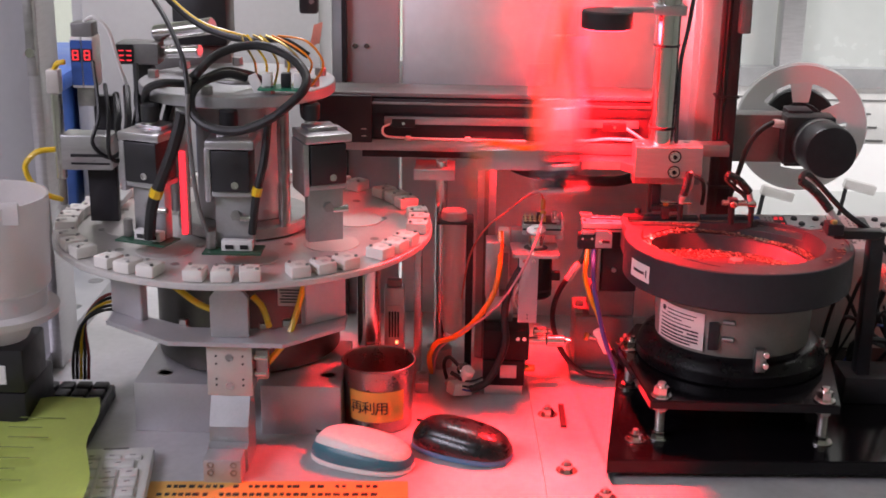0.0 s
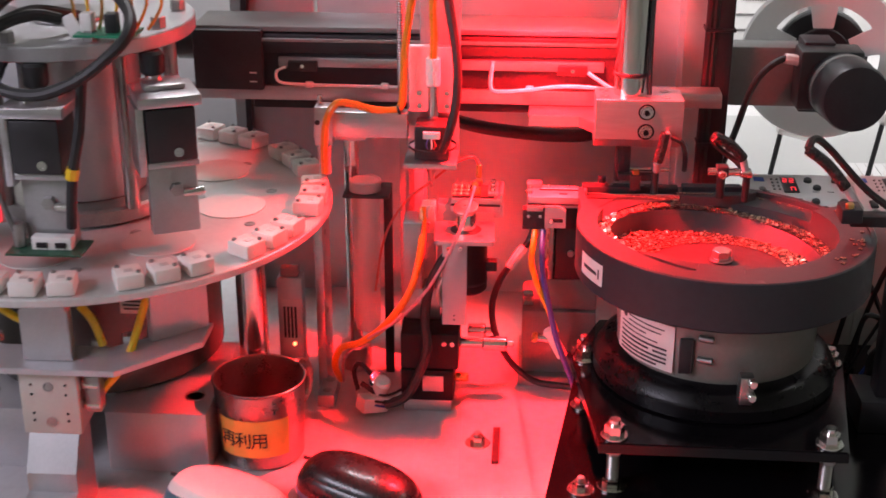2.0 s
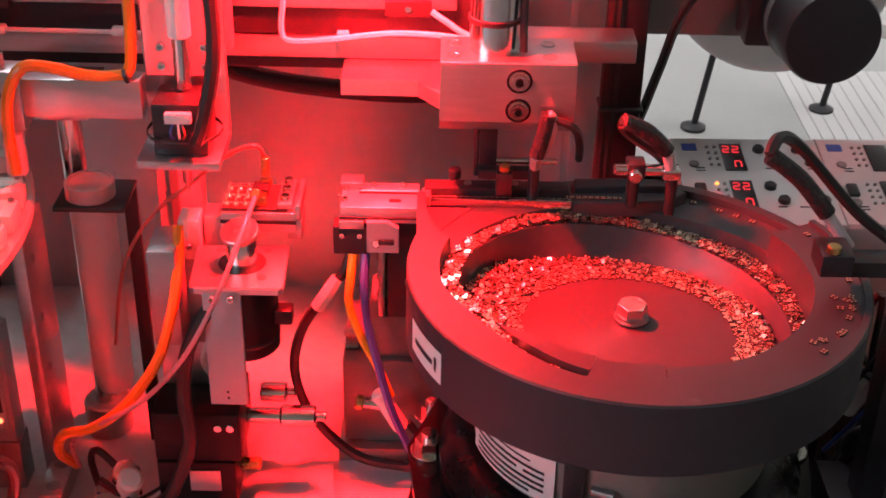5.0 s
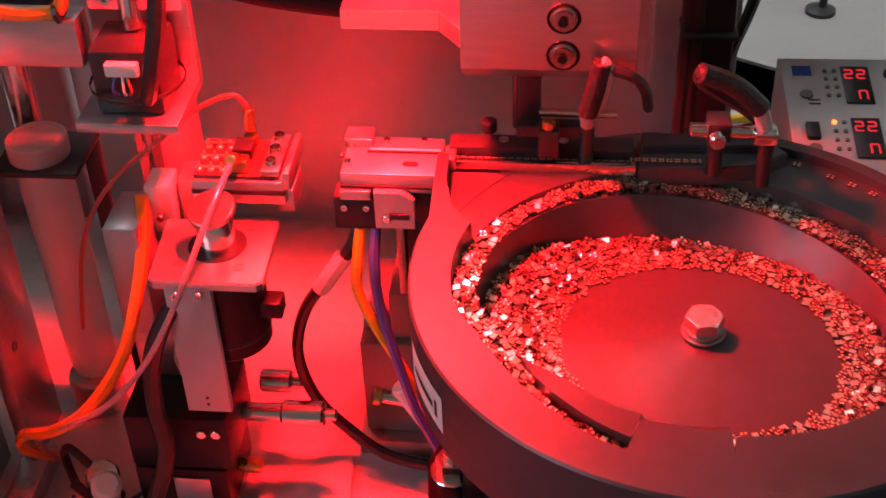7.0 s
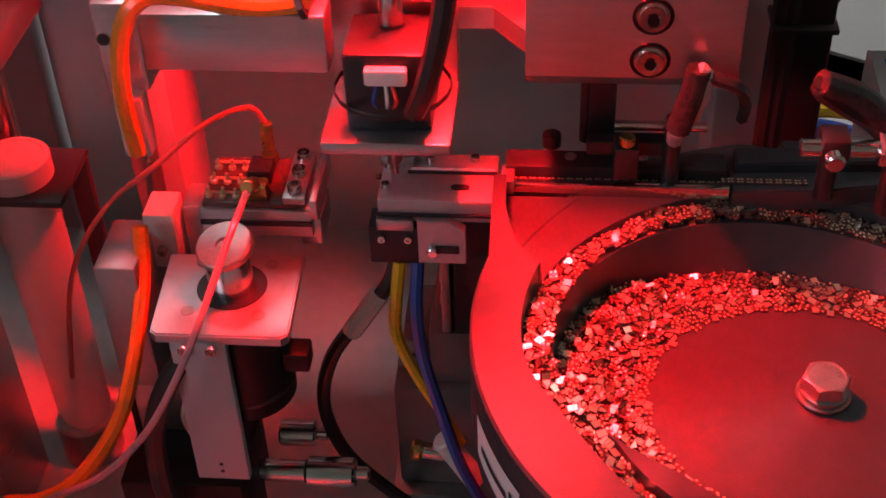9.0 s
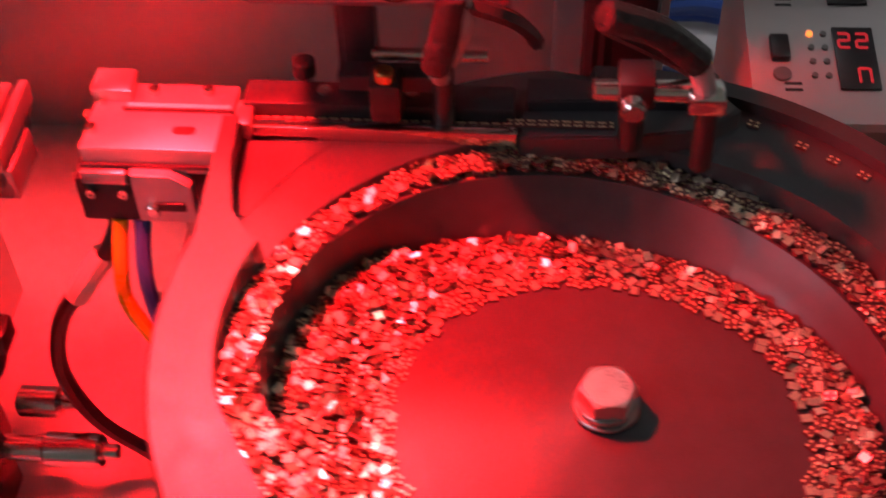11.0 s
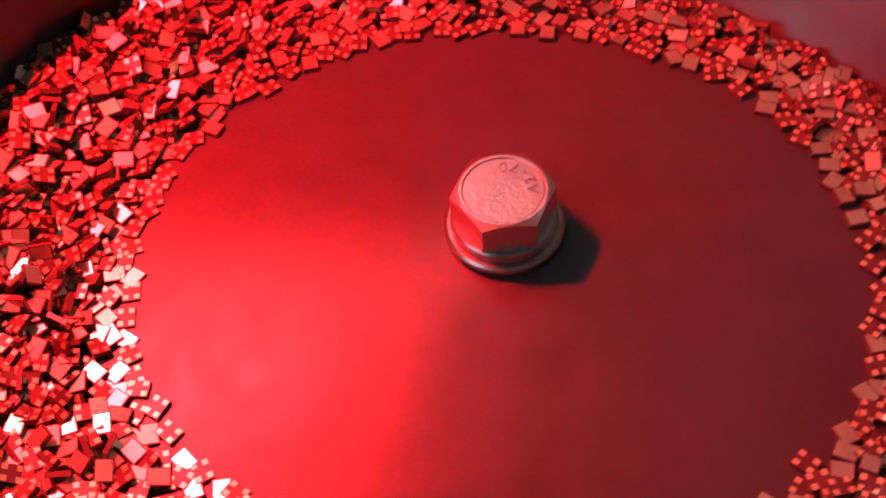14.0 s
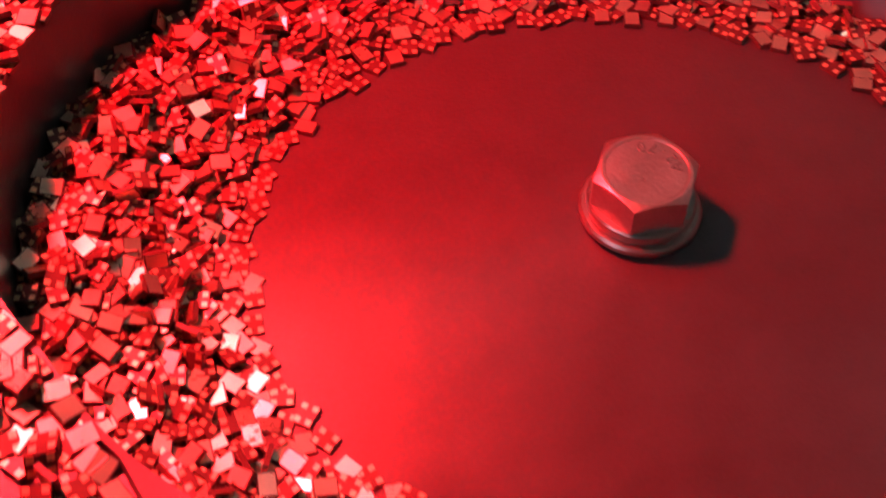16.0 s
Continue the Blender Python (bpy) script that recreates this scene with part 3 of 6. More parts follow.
part("face_bolt", rod(0.003, 0.003, 0, 0, 0, 12, 0.0006, m=pose(-0.118, 0.0865, 0.128, 90)), STEEL_D, vib)


# ---- rotary dial ----
DX, DY, DZ, DR = -0.519, 0.018, 0.1865, 0.199
dial = thing("rotary_dial", DX, DY, DZ, "round polished metal index dial ringed with white chip nests", "rotary table")
bm = lathe([(0.03, 0), (DR - 0.001, 0), (DR, 0.001), (DR, 0.0055), (DR - 0.001, 0.0065), (0.03, 0.0065)], 160)
part("plate", bm, DIAL, dial)
SATIN = mat("matt_turned_recess", (0.66, 0.64, 0.61), 0.62, 0.5, 0.04, 30)
for k in range(8):
    a = radians(45 * k + 12)
    part("round_cover", rod(0.0285, 0.0008, 0.118 * math.cos(a), 0.118 * math.sin(a), 0.0065, 48, 0.0003), SATIN, dial, "matt round cover disc")
for k in range(12):
    a = radians(30 * k + 4)
    for r in (0.088, 0.148):
        part("plate_screw", lathe([(0.0046, 0.0065), (0.0046, 0.0069), (0.0030, 0.0069), (0.0028, 0.0066), (0, 0.0066)], 18,
                                  m=pose(r * math.cos(a + r), r * math.sin(a + r), 0)), STEEL_D, dial)
nest_w = []
for k in range(12):
    for j in (-1, 0, 1):
        a = radians(30 * k - 87) + j * 0.138
        m = pose(0.1845 * math.cos(a), 0.1845 * math.sin(a), 0.0066, 0, 0, math.degrees(a) - 90)
        nest_w.append((m, j))
bmn = box(0.0200, 0.0225, 0.0118, 0, 0, 0, 0.0022)
nme = None
for m, j in nest_w:
    if nme is None:
        o = part("nest", bmn, POM, dial, "white plastic chip nest with two screws")
        nme = o.data
        pk = part("pocket", box(0.0060, 0.0050, 0.0004, 0, 0.002, 0.0118), SATIN, o)
        s1 = part("nest_screw", screw(0.0022), STEEL_D, o)
        s1.matrix_basis = pose(-0.0065, 0.0075, 0.0112)
        s2 = part("nest_screw", s1.data and screw(0.0022), STEEL_D, o)
        s2.matrix_basis = pose(0.0065, -0.0065, 0.0112)
        kids = (pk, s1, s2)
    else:
        o = new("nest", nme)
        o.parent = dial
        for c in kids:
            q = new(c.name.split(".")[0], c.data)
            q.parent = o
            q.matrix_basis = c.matrix_basis
    o.matrix_basis = m

# fixed base below the dial: indexer body, feet, bracket crown
base = thing("indexer_base", 0, 0, 0, "grey indexer motor housing on two light metal blocks", "indexer")
part("housing", rod(0.098, 0.105, DX, DY + 0.01, 0.056, 56, 0.002), mat("brown_grey_casting", (0.10, 0.095, 0.090), 0.35, 0.5, 0.15, 30, 0.15), base, "grey cast indexer housing")
part("collar", rod(0.07, 0.02, DX, DY + 0.01, 0.161, 48, 0.001), STEEL_D, base)
for x0, x1 in ((-0.620, -0.535), (-0.490, -0.408)):
    part("foot_block", box(x1 - x0, 0.13, 0.054, (x0 + x1) / 2, -0.026, 0.0, 0.001), ALU_B, base, "bright machined foot block")
for x, y in ((-0.594, -0.063), (-0.424, -0.060)):
    part("block_screw", lathe([(0.0085, 0.054), (0.0085, 0.0545), (0.0066, 0.0545), (0.0062, 0.0535), (0, 0.0535)], 24, m=pose(x, y, 0)), STEEL_D, base)
WARN = mat("warning_yellow", (0.80, 0.62, 0.03), 0.5)
wl = part("warning_sign", slab([(-0.010, 0), (0.010, 0), (0, 0.017)], 0, 0.0006, m=pose(-0.532, -0.0815, 0.132, 90)), WARN, base, "yellow triangular warning sign")
part("sign_bolt", slab([(-0.001, 0.003), (0.001, 0.003), (0.0015, 0.011), (-0.0015, 0.011)], 0.0006, 0.001, m=pose(-0.532, -0.0815, 0.132, 90)), INK, wl)
dl2 = part("data_label", box(0.036, 0.0008, 0.021, -0.453, -0.0830, 0.138, m=pose(0, 0, 0)), PAPER, base, "white printed data label")
for k in range(5):
    part("printed_line", box(0.020 - 0.002 * (k % 3), 0.0006, 0.0012, -0.459, -0.0838, 0.1545 - 0.0032 * k), INK, dl2)

crown = thing("bracket_crown", 0, 0, 0, "folded light metal bracket with three upright ears under the dial", "bracket")
part("front_shelf", slab([(-0.566, -0.158), (-0.456, -0.158), (-0.402, -0.105), (-0.402, -0.070), (-0.470, -0.118), (-0.552, -0.118), (-0.640, -0.070), (-0.640, -0.105)], 0.122, 0.1265, 0.0006), ALU_B, crown)


def ear(w, h):
    return slab([(-w, 0), (w, 0), (w, h - 0.01), (w - 0.008, h), (-w + 0.008, h), (-w, h - 0.01)], -0.004, 0.004, 0.0008)


for x, y, rz, w in ((-0.509, -0.140, 0, 0.0185), (-0.620, -0.088, -38, 0.024), (-0.424, -0.090, 40, 0.024)):
    o = part("ear", ear(w, 0.050), ALU_MATT if w < 0.02 else ALU_B, crown, "upright metal ear")
    o.matrix_basis = pose(x, y, 0.1266, 90, 0, rz)
    part("ear_stop", rod(0.0065, 0.010, 0, 0.054, 0, 14, 0.001, m=pose(0, -0.006, 0, -90) @ pose(0, 0, 0.05)), BLACK, o, "black rubber stop")
for x, y in ((-0.560, -0.112), (-0.459, -0.108), (-0.480, -0.118)):
    part("shelf_nut", hexa(0.009, 0.006, 0.1266, m=pose(x, y, 0)), STEEL, crown)

lift = thing("pneumatic_lift", 0, 0, 0, "small beige pneumatic slide under the dial's bracket", "slide")
BEIGE = mat("beige_anodised_slide", (0.60, 0.56, 0.52), 0.45, 0.3, 0.05, 60)
part("slide_plate", box(0.044, 0.006, 0.052, -0.509, -0.148, 0.0685, 0.0008), BEIGE, lift)
part("slide_body", box(0.038, 0.026, 0.052, -0.507, -0.131, 0.0685, 0.001), ALU, lift)
for z, r in ((0.1085, 0.0030), (0.0790, 0.0032)):
    part("port", lathe([(r + 0.001, 0), (r + 0.001, 0.0006), (r, 0.0006), (r * 0.9, 0.0002), (0, 0.0002)], 20, m=pose(-0.509, -0.1512, z, 90)), STEEL_D if r < 0.0031 else STEEL, lift)
for x in (-0.522, -0.496):
    for z in (0.110, 0.102, 0.086, 0.080):
        part("hole", rod(0.0011, 0.0004, 0, 0, 0, 10, m=pose(x, -0.1511, z, 90)), BLACK, lift)
for z in (0.105, 0.088):
    part("air_fitting", rod(0.0045, 0.014, 0, 0, 0, 16, 0.001, m=pose(-0.488, -0.138, z, 0, 90)), STEEL, lift)
part("fitting_block", box(0.012, 0.012, 0.030, -0.479, -0.136, 0.083, 0.001), STEEL_D, lift)
blk = thing("stepped_support", 0, 0, 0, "bright machined stepped support under the pneumatic slide", "support")
part("upper_step", slab([(-0.175, 0), (-0.125, 0), (-0.125, 0.069), (-0.150, 0.069), (-0.165, 0.042), (-0.165, 0.026), (-0.175, 0.024)], -0.019, 0.019, m=pose(-0.509, 0, 0, 90, 0, 90)), ALU_MATT, blk, smooth=False)
part("lower_step", box(0.036, 0.026, 0.024, -0.510, -0.188, 0, 0.0008), ALU_B, blk)
for x in (-0.521, -0.499):
    for z in (0.019, 0.011):
        part("socket_screw", lathe([(0.0034, 0), (0.0034, 0.0015), (0.0020, 0.0015), (0.0018, 0.0004), (0, 0.0004)], 16, m=pose(x, -0.2005, z, 90)), STEEL_D, blk)

# central column and the fixed top plate with sensor heads
col = thing("centre_column", 0, 0, 0, "round grey centre column carrying a fixed top plate", "column")
part("column_foot", rod(0.070, 0.014, DX, DY, 0.1945, 48, 0.002), STEEL_D, col)
part("column_tube", rod(0.048, 0.132, DX, DY, 0.2085, 48, 0.001), ALU_MATT, col)
top = part("top_plate", rod(0.099, 0.0115, DX, DY - 0.018, 0.3405, 72, 0.001), ALU_MATT, col, "round machined top plate")
part("top_hub", rod(0.030, 0.004, DX + 0.004, DY - 0.02, 0.352, 36, 0.001), STEEL_D, col)
for a in range(20, 380, 40):
    part("hex_screw", hexa(0.010, 0.008, 0.352, m=pose(DX + 0.086 * math.cos(radians(a)), DY - 0.018 + 0.086 * math.sin(radians(a)), 0)), STEEL_D, col)
for x, y in ((-0.572, -0.03), (-0.470, -0.03), (-0.592, 0.02), (-0.448, 0.03)):
    part("post", rod(0.006, 0.134, x, y, 0.2065, 16), STEEL_D, col)
for x, y in ((-0.615, -0.01), (-0.438, -0.055), (-0.512, -0.095), (-0.592, -0.075)):
    part("damper", rod(0.009, 0.018, x, y, 0.3225, 20, 0.002), BLACK, col, "black rubber damper")
    part("damper_neck", rod(0.006, 0.010, x, y, 0.3135, 16, 0.001), STEEL, col)


def sensor(x, y, rz, pcb):
    s = thing("sensor_head", x, y, 0, "black probe actuator in a bright metal bracket above the dial", "actuator", rz, group="probe heads round the dial")
    part("top_bracket", box(0.046, 0.048, 0.008, 0, 0.004, 0.3085, 0.001), ALU, s)
    part("bracket_lip", box(0.030, 0.026, 0.004, 0, 0.012, 0.3165, 0.001), ALU, s)
    body = part("actuator_body", box(0.036, 0.036, 0.040, 0, 0, 0.267, 0.0015), BLACK, s, "black plastic actuator body")
    part("adjust_screw", lathe([(0.0036, 0), (0.0036, 0.001), (0.0024, 0.001), (0.0022, 0.0002), (0, 0.0002)], 18, m=pose(0.004, -0.0182, 0.274, 90)), STEEL, body)
    part("side_rail", box(0.006, 0.040, 0.052, -0.022, 0.004, 0.2565, 0.001), ALU, s)
    part("lower_plate", box(0.038, 0.034, 0.005, 0, 0.002, 0.2615, 0.0008), ALU_MATT, s)
    part("probe_block", box(0.036, 0.012, 0.055, 0, 0.0, 0.2065, 0.0012), ALU_MATT, s, "grey metal probe block")
    part("probe_screw", hexa(0.009, 0.005, 0, m=pose(0.002, -0.006, 0.242, 90)), STEEL_D, s)
    part("probe_pin", rod(0.0034, 0.016, 0, 0, 0, 14, 0.0008, m=pose(0.006, -0.0085, 0.239, 0, 90)), STEEL, s)
    if pcb:
        b = part("circuit_board", box(0.056, 0.030, 0.0016, 0, -0.012, 0.2075), mat("green_board", (0.03, 0.10, 0.06), 0.4), s, "small green circuit board")
        part("white_socket", box(0.030, 0.010, 0.010, 0.004, -0.014, 0.2092, 0.001), WHITE, b)
        for dx in (-0.003, 0.011):
            part("black_key", box(0.008, 0.0008, 0.004, dx, -0.0196, 0.2115), BLACK, b)
        part("tall_connector", rod(0.0048, 0.018, -0.022, -0.012, 0.2092, 14, 0.001), STEEL_D, b)
    return s


sensor(-0.506, -0.110, 0, True)
sensor(-0.424, -0.076, 24, False)
sensor(-0.592, -0.083, -20, True)
# red lit sensor strip on the column
LEDRED = mat("lit_red_strip", (0.5, 0.02, 0.02), 0.4, emit=(1.0, 0.02, 0.04), power=14.0)
strip = thing("red_light_bar", 0, 0, 0, "narrow glowing red light bar between the probe heads", "light bar")
part("bar", box(0.006, 0.004, 0.085, -0.563, -0.075, 0.2085, 0.001), mat("dim_red_strip", (0.5, 0.02, 0.02), 0.4, emit=(1.0, 0.03, 0.05), power=1.6), strip)
part("bar_back", box(0.010, 0.006, 0.135, -0.563, -0.069, 0.2065, 0.001), ALU_MATT, strip)

# pillars under the dial and the light stand
for x, y, r, h in ((-0.386, 0.0, 0.0125, 0.178),):
    p = thing("support_pillar", x, y, 0, "polished round steel pillar standing under the dial", "pillar")
    part("shaft", rod(r, h, 0, 0, 0.008, 32), STEEL, p)
    part("flange", rod(r * 1.8, 0.008, 0, 0, 0, 32, 0.001), STEEL_D, p)

# ---- gantry axis ----
rail = thing("linear_axis", 0, 0, 0, "long black linear axis with cover strips and cable", "linear axis")
part("motor_end", box(0.062, 0.070, 0.054, -0.424, 0.165, 0.258, 0.002), BLACK_M, rail)
part("coupling", rod(0.016, 0.022, 0, 0, 0, 24, 0.002, m=pose(-0.477, 0.165, 0.293, 0, 90)), BLACK, rail)
part("profile", box(0.34, 0.062, 0.046, -0.225, 0.166, 0.262, 0.0015), BLACK_M, rail)
part("top_cover", box(0.40, 0.058, 0.005, -0.255, 0.166, 0.3095, 0.001), GREYP, rail)
part("dark_slot", box(0.34, 0.003, 0.010, -0.225, 0.1345, 0.292, 0.0004), BLACK, rail)
part("cover_strip", box(0.34, 0.002, 0.003, -0.225, 0.1325, 0.3020, 0.0004), STEEL_D, rail)
part("bright_rail", box(0.47, 0.024, 0.013, -0.225, 0.146, 0.2485, 0.0008), ALU, rail, "bright base rail")
part("under_rail", box(0.34, 0.040, 0.008, -0.235, 0.160, 0.2395, 0.001), BLACK_M, rail)
sg = part("sensor_rail", box(0.285, 0.004, 0.0085, -0.2365, 0.1322, 0.2800, 0.0006), ALU, rail, "bright sensor rail")
for x in (-0.3573, -0.1211):
    part("limit_sensor", box(0.026, 0.006, 0.009, x, 0.1295, 0.2770, 0.001), BLACK, rail, "black limit sensor")
    part("sensor_screw", rod(0.0018, 0.0012, 0, 0, 0, 12, m=pose(x, 0.1266, 0.2818, 90)), STEEL, rail)
part("white_lead", tube([(-0.372, 0.126, 0.281), (-0.380, 0.125, 0.277), (-0.378, 0.125, 0.268), (-0.36, 0.126, 0.2655), (-0.30, 0.127, 0.2645), (-0.22, 0.127, 0.2640)], 0.0014, 6), WHITE, rail, "thin white sensor lead")
part("white_lead", tube([(-0.108, 0.126, 0.281), (-0.100, 0.124, 0.276), (-0.085, 0.122, 0.268), (-0.060, 0.12, 0.2665)], 0.0018, 6), WHITE, rail)
part("white_lead", tube([(-0.190, 0.124, 0.290), (-0.192, 0.122, 0.270), (-0.186, 0.12, 0.2640), (-0.160, 0.12, 0.2660), (-0.13, 0.119, 0.2700), (-0.10, 0.119, 0.2690), (-0.075, 0.118, 0.2650)], 0.0018, 6), WHITE, rail)
for x in (-0.352, -0.285, -0.158):
    part("lead_clip", box(0.007, 0.006, 0.005, x, 0.1275, 0.2625, 0.001), WHITE, rail)
for z in (0.2735, 0.2655):
    part("small_print", box(0.006, 0.0006, 0.0012, -0.402, 0.1296, z), WHITE, rail)
# cable chain bow under the axis
tagged(obj("sagging_cable", tube([(-0.255, 0.172, 0.238), (-0.228, 0.180, 0.220), (-0.200, 0.185, 0.211), (-0.165, 0.187, 0.206), (-0.130, 0.187, 0.204), (-0.100, 0.185, 0.207), (-0.065, 0.178, 0.224), (-0.050, 0.172, 0.238)], 0.0062, 12), RUBBER, smooth=True), "thick black cable bundle sagging below the linear axis", "cable")
# ---- pick head (moves along the axis) ----
HX = -0.239
pick = thing("pick_head", HX, 0.0, 0.0, "moving pick and place head with orange air tube and black motor", "pick head")
CLEAR = mat("clear_plate", (0.85, 0.80, 0.80), 0.12, 0.0, 0.02, 20, alpha=0.55)
part("carriage", box(0.034, 0.014, 0.120, 0.004, 0.112, 0.262, 0.001), ALU_MATT, pick)
part("back_plate", box(0.044, 0.005, 0.094, 0, 0.082, 0.224, 0.001), ALU, pick)
part("link_block", box(0.030, 0.022, 0.040, 0.002, 0.095, 0.262, 0.001), ALU_MATT, pick)
part("front_plate", box(0.040, 0.003, 0.056, 0, 0.0765, 0.262, 0.001), CLEAR, pick, "clear plastic plate")
part("base_plate", box(0.044, 0.042, 0.005, 0, 0.062, 0.2225, 0.0008), ALU, pick)
mot = part("motor", box(0.029, 0.028, 0.030, 0.001, 0.062, 0.2276, 0.002), BLACK, pick, "black stepper motor")
part("white_plug", box(0.014, 0.006, 0.006, 0.001, 0.0475, 0.2475, 0.0008), WHITE, mot, "white wire plug")
part("strap", lathe([(0.0200, 0), (0.0204, 0.0006), (0.0204, 0.0016), (0.0200, 0.0022)], 20, caps=False, m=pose(0.001, 0.062, 0.236)), RUBBER, mot)
for dx, c in ((-0.002, BLUE), (0.001, WHITE), (0.003, mat("red_wire", (0.5, 0.03, 0.02), 0.4))):
    part("wire", tube([(dx, 0.0455, 0.2475), (dx * 1.5, 0.043, 0.243), (dx, 0.0455, 0.239)], 0.0007, 5), c, mot)
part("vacuum_filter", rod(0.0062, 0.024, 0.001, 0.068, 0.287, 20, 0.001), WHITE, pick, "white vacuum filter")
part("filter_neck", rod(0.0045, 0.030, 0.001, 0.068, 0.258, 16, 0.0008), STEEL, pick)
for x in (-0.011, 0.012):
    for z in (0.279, 0.268):
        s = part("cap_screw", screw(0.003), STEEL, pick)
        s.matrix_basis = pose(x, 0.0755, z, 90)
part("orange_tube", tube([(0.001, 0.066, 0.310), (0.002, 0.064, 0.330), (0.001, 0.066, 0.36), (0.004, 0.075, 0.42), (0.02, 0.09, 0.47)], 0.0032, 8), ORANGE, pick, "orange air tube")
part("cable_sleeve", tube([(0.010, 0.044, 0.238), (0.016, 0.040, 0.255), (0.022, 0.044, 0.285), (0.021, 0.05, 0.32), (0.014, 0.06, 0.36), (0.006, 0.075, 0.41), (0.0, 0.09, 0.46)], 0.0038, 8), RUBBER, pick, "black braided cable sleeve")
part("nozzle", lathe([(0.0052, 0.2226), (0.0045, 0.215), (0.0028, 0.212), (0.0026, 0.206), (0.0012, 0.204), (0.0010, 0.200)], 16, m=pose(0.0, 0.062, 0)), STEEL_D, pick)
arm2 = part("side_arm", box(0.064, 0.014, 0.022, -0.052, 0.066, 0.2432, 0.0008), ALU, pick, "bright horizontal side arm")
part("arm_end", box(0.015, 0.016, 0.034, -0.0905, 0.066, 0.2355, 0.0008), ALU, pick)
part("arm_screw", rod(0.0022, 0.008, -0.094, 0.066, 0.2695, 14, 0.0006), STEEL, pick)
part("arm_hole", rod(0.0022, 0.0006, 0, 0, 0, 12, m=pose(-0.0955, 0.0578, 0.256, 90)), BLACK, pick)
part("suction_tip", lathe([(0.0042, 0.2355), (0.0042, 0.222), (0.0026, 0.219), (0.0022, 0.211), (0.0009, 0.208), (0.0009, 0.204)], 14, m=pose(-0.0895, 0.060, 0)), STEEL, pick)
part("clear_fitting", box(0.010, 0.008, 0.024, -0.0895, 0.0555, 0.212, 0.001), CLEAR, pick)
part("orange_hose", tube([(-0.0895, 0.052, 0.214), (-0.0890, 0.048, 0.240), (-0.086, 0.049, 0.262), (-0.078, 0.052, 0.2745), (-0.066, 0.056, 0.2735), (-0.050, 0.06, 0.2680), (-0.036, 0.062, 0.2665), (-0.026, 0.063, 0.2700), (-0.0235, 0.064, 0.29), (-0.022, 0.066, 0.32), (-0.016, 0.07, 0.36), (-0.006, 0.078, 0.41), (0.004, 0.09, 0.46)], 0.0032, 8), ORANGE, pick, "orange air hose to the suction tip")
part("hose_tie", rod(0.0048, 0.0022, 0, 0, 0, 10, m=pose(-0.028, 0.0625, 0.2665, 0, 70)), BLACK, pick)
part("spring", lathe([(0.003 + 0.0006 * (k % 2), 0.28 + 0.0011 * k) for k in range(70)], 12, m=pose(-0.0265, 0.078, 0)), STEEL_D, pick)

# ---- camera pole with its clamp block and ring light ----
pole = thing("camera_pole", 0, 0, 0, "polished round steel pole standing in a metal clamp block", "pole")
part("shaft", rod(0.0135, 0.45, -0.0734, 0.095, 0.262, 36), STEEL, pole)
block_side = [(0.0742, 0.2380), (0.0742, 0.2717), (0.0750, 0.2725), (0.1102, 0.2725), (0.1102, 0.2285), (0.0850, 0.2285)]
cb = part("clamp_block", slab(block_side, -0.0365, 0.0365, 0.0006, m=pose(-0.0660, 0, 0, 90, 0, 90)), ALU, pole, "bright machined clamp block", smooth=False)
for z in (0.262, 0.245):
    s = part("socket_screw", lathe([(0.0055, 0), (0.0055, 0.0008), (0.0048, 0.0008), (0.0046, 0.0028), (0.0026, 0.0028), (0.0024, 0.0005), (0, 0.0005)], 20), STEEL, cb)
    s.matrix_basis = pose(-0.0600, 0.0742, z, 90)
    o = part("counterbore", lathe([(0.0070, 0.0002), (0.0068, 0.0005), (0.0058, 0.0005), (0.0056, 0.0002)], 28, caps=False), STAGEB, cb, "dark counterbore ring")
    o.matrix_basis = pose(-0.0600, 0.0742, z, 90)
    o = part("hex_socket", hexa(0.0038, 0.0006, 0.0026), STAGEB, cb)
    o.matrix_basis = pose(-0.0600, 0.0742, z, 90)
for x, y in ((-0.095, 0.083), (-0.095, 0.101), (-0.044, 0.083), (-0.044, 0.101)):
    s = part("socket_screw", lathe([(0.0042, 0), (0.0042, 0.0004), (0.0034, 0.0004), (0.0030, 0.0001), (0, 0.0001)], 16), STEEL_D, cb)
    s.matrix_basis = pose(x, y, 0.2726)
part("cantilever", slab([(-0.158, 0.105), (-0.115, 0.105), (-0.098, 0.082), (-0.098, 0.135), (-0.158, 0.135)], 0.2385, 0.248, 0.0006), ALU, pole, "bright cantilever plate")
part("cable_tie", lathe([(0.0137, 0.2885), (0.0146, 0.289), (0.0146, 0.2915), (0.0137, 0.292)], 28, caps=False, m=pose(-0.0734, 0.095, 0)), BLACK, pole)
part("cable_tie", lathe([(0.0137, 0.3785), (0.0146, 0.379), (0.0146, 0.3805), (0.0137, 0.381)], 28, caps=False, m=pose(-0.0734, 0.095, 0)), BLACK, pole)
part("pole_cable", tube([(-0.058, 0.086, 0.274), (-0.0585, 0.088, 0.30), (-0.0582, 0.09, 0.36), (-0.052, 0.092, 0.40), (-0.045, 0.095, 0.46)], 0.0022, 6), RUBBER, pole)
part("arm_clamp", box(0.034, 0.034, 0.010, -0.0734, 0.095, 0.4130, 0.001), ALU, pole)
part("ring_arm", box(0.05, 0.012, 0.005, -0.108, 0.088, 0.4150, 0.0008), ALU, pole)
rl = thing("ring_light", -0.1405, 0.074, 0.4, "round black machine vision ring light glowing red underneath", "ring light")
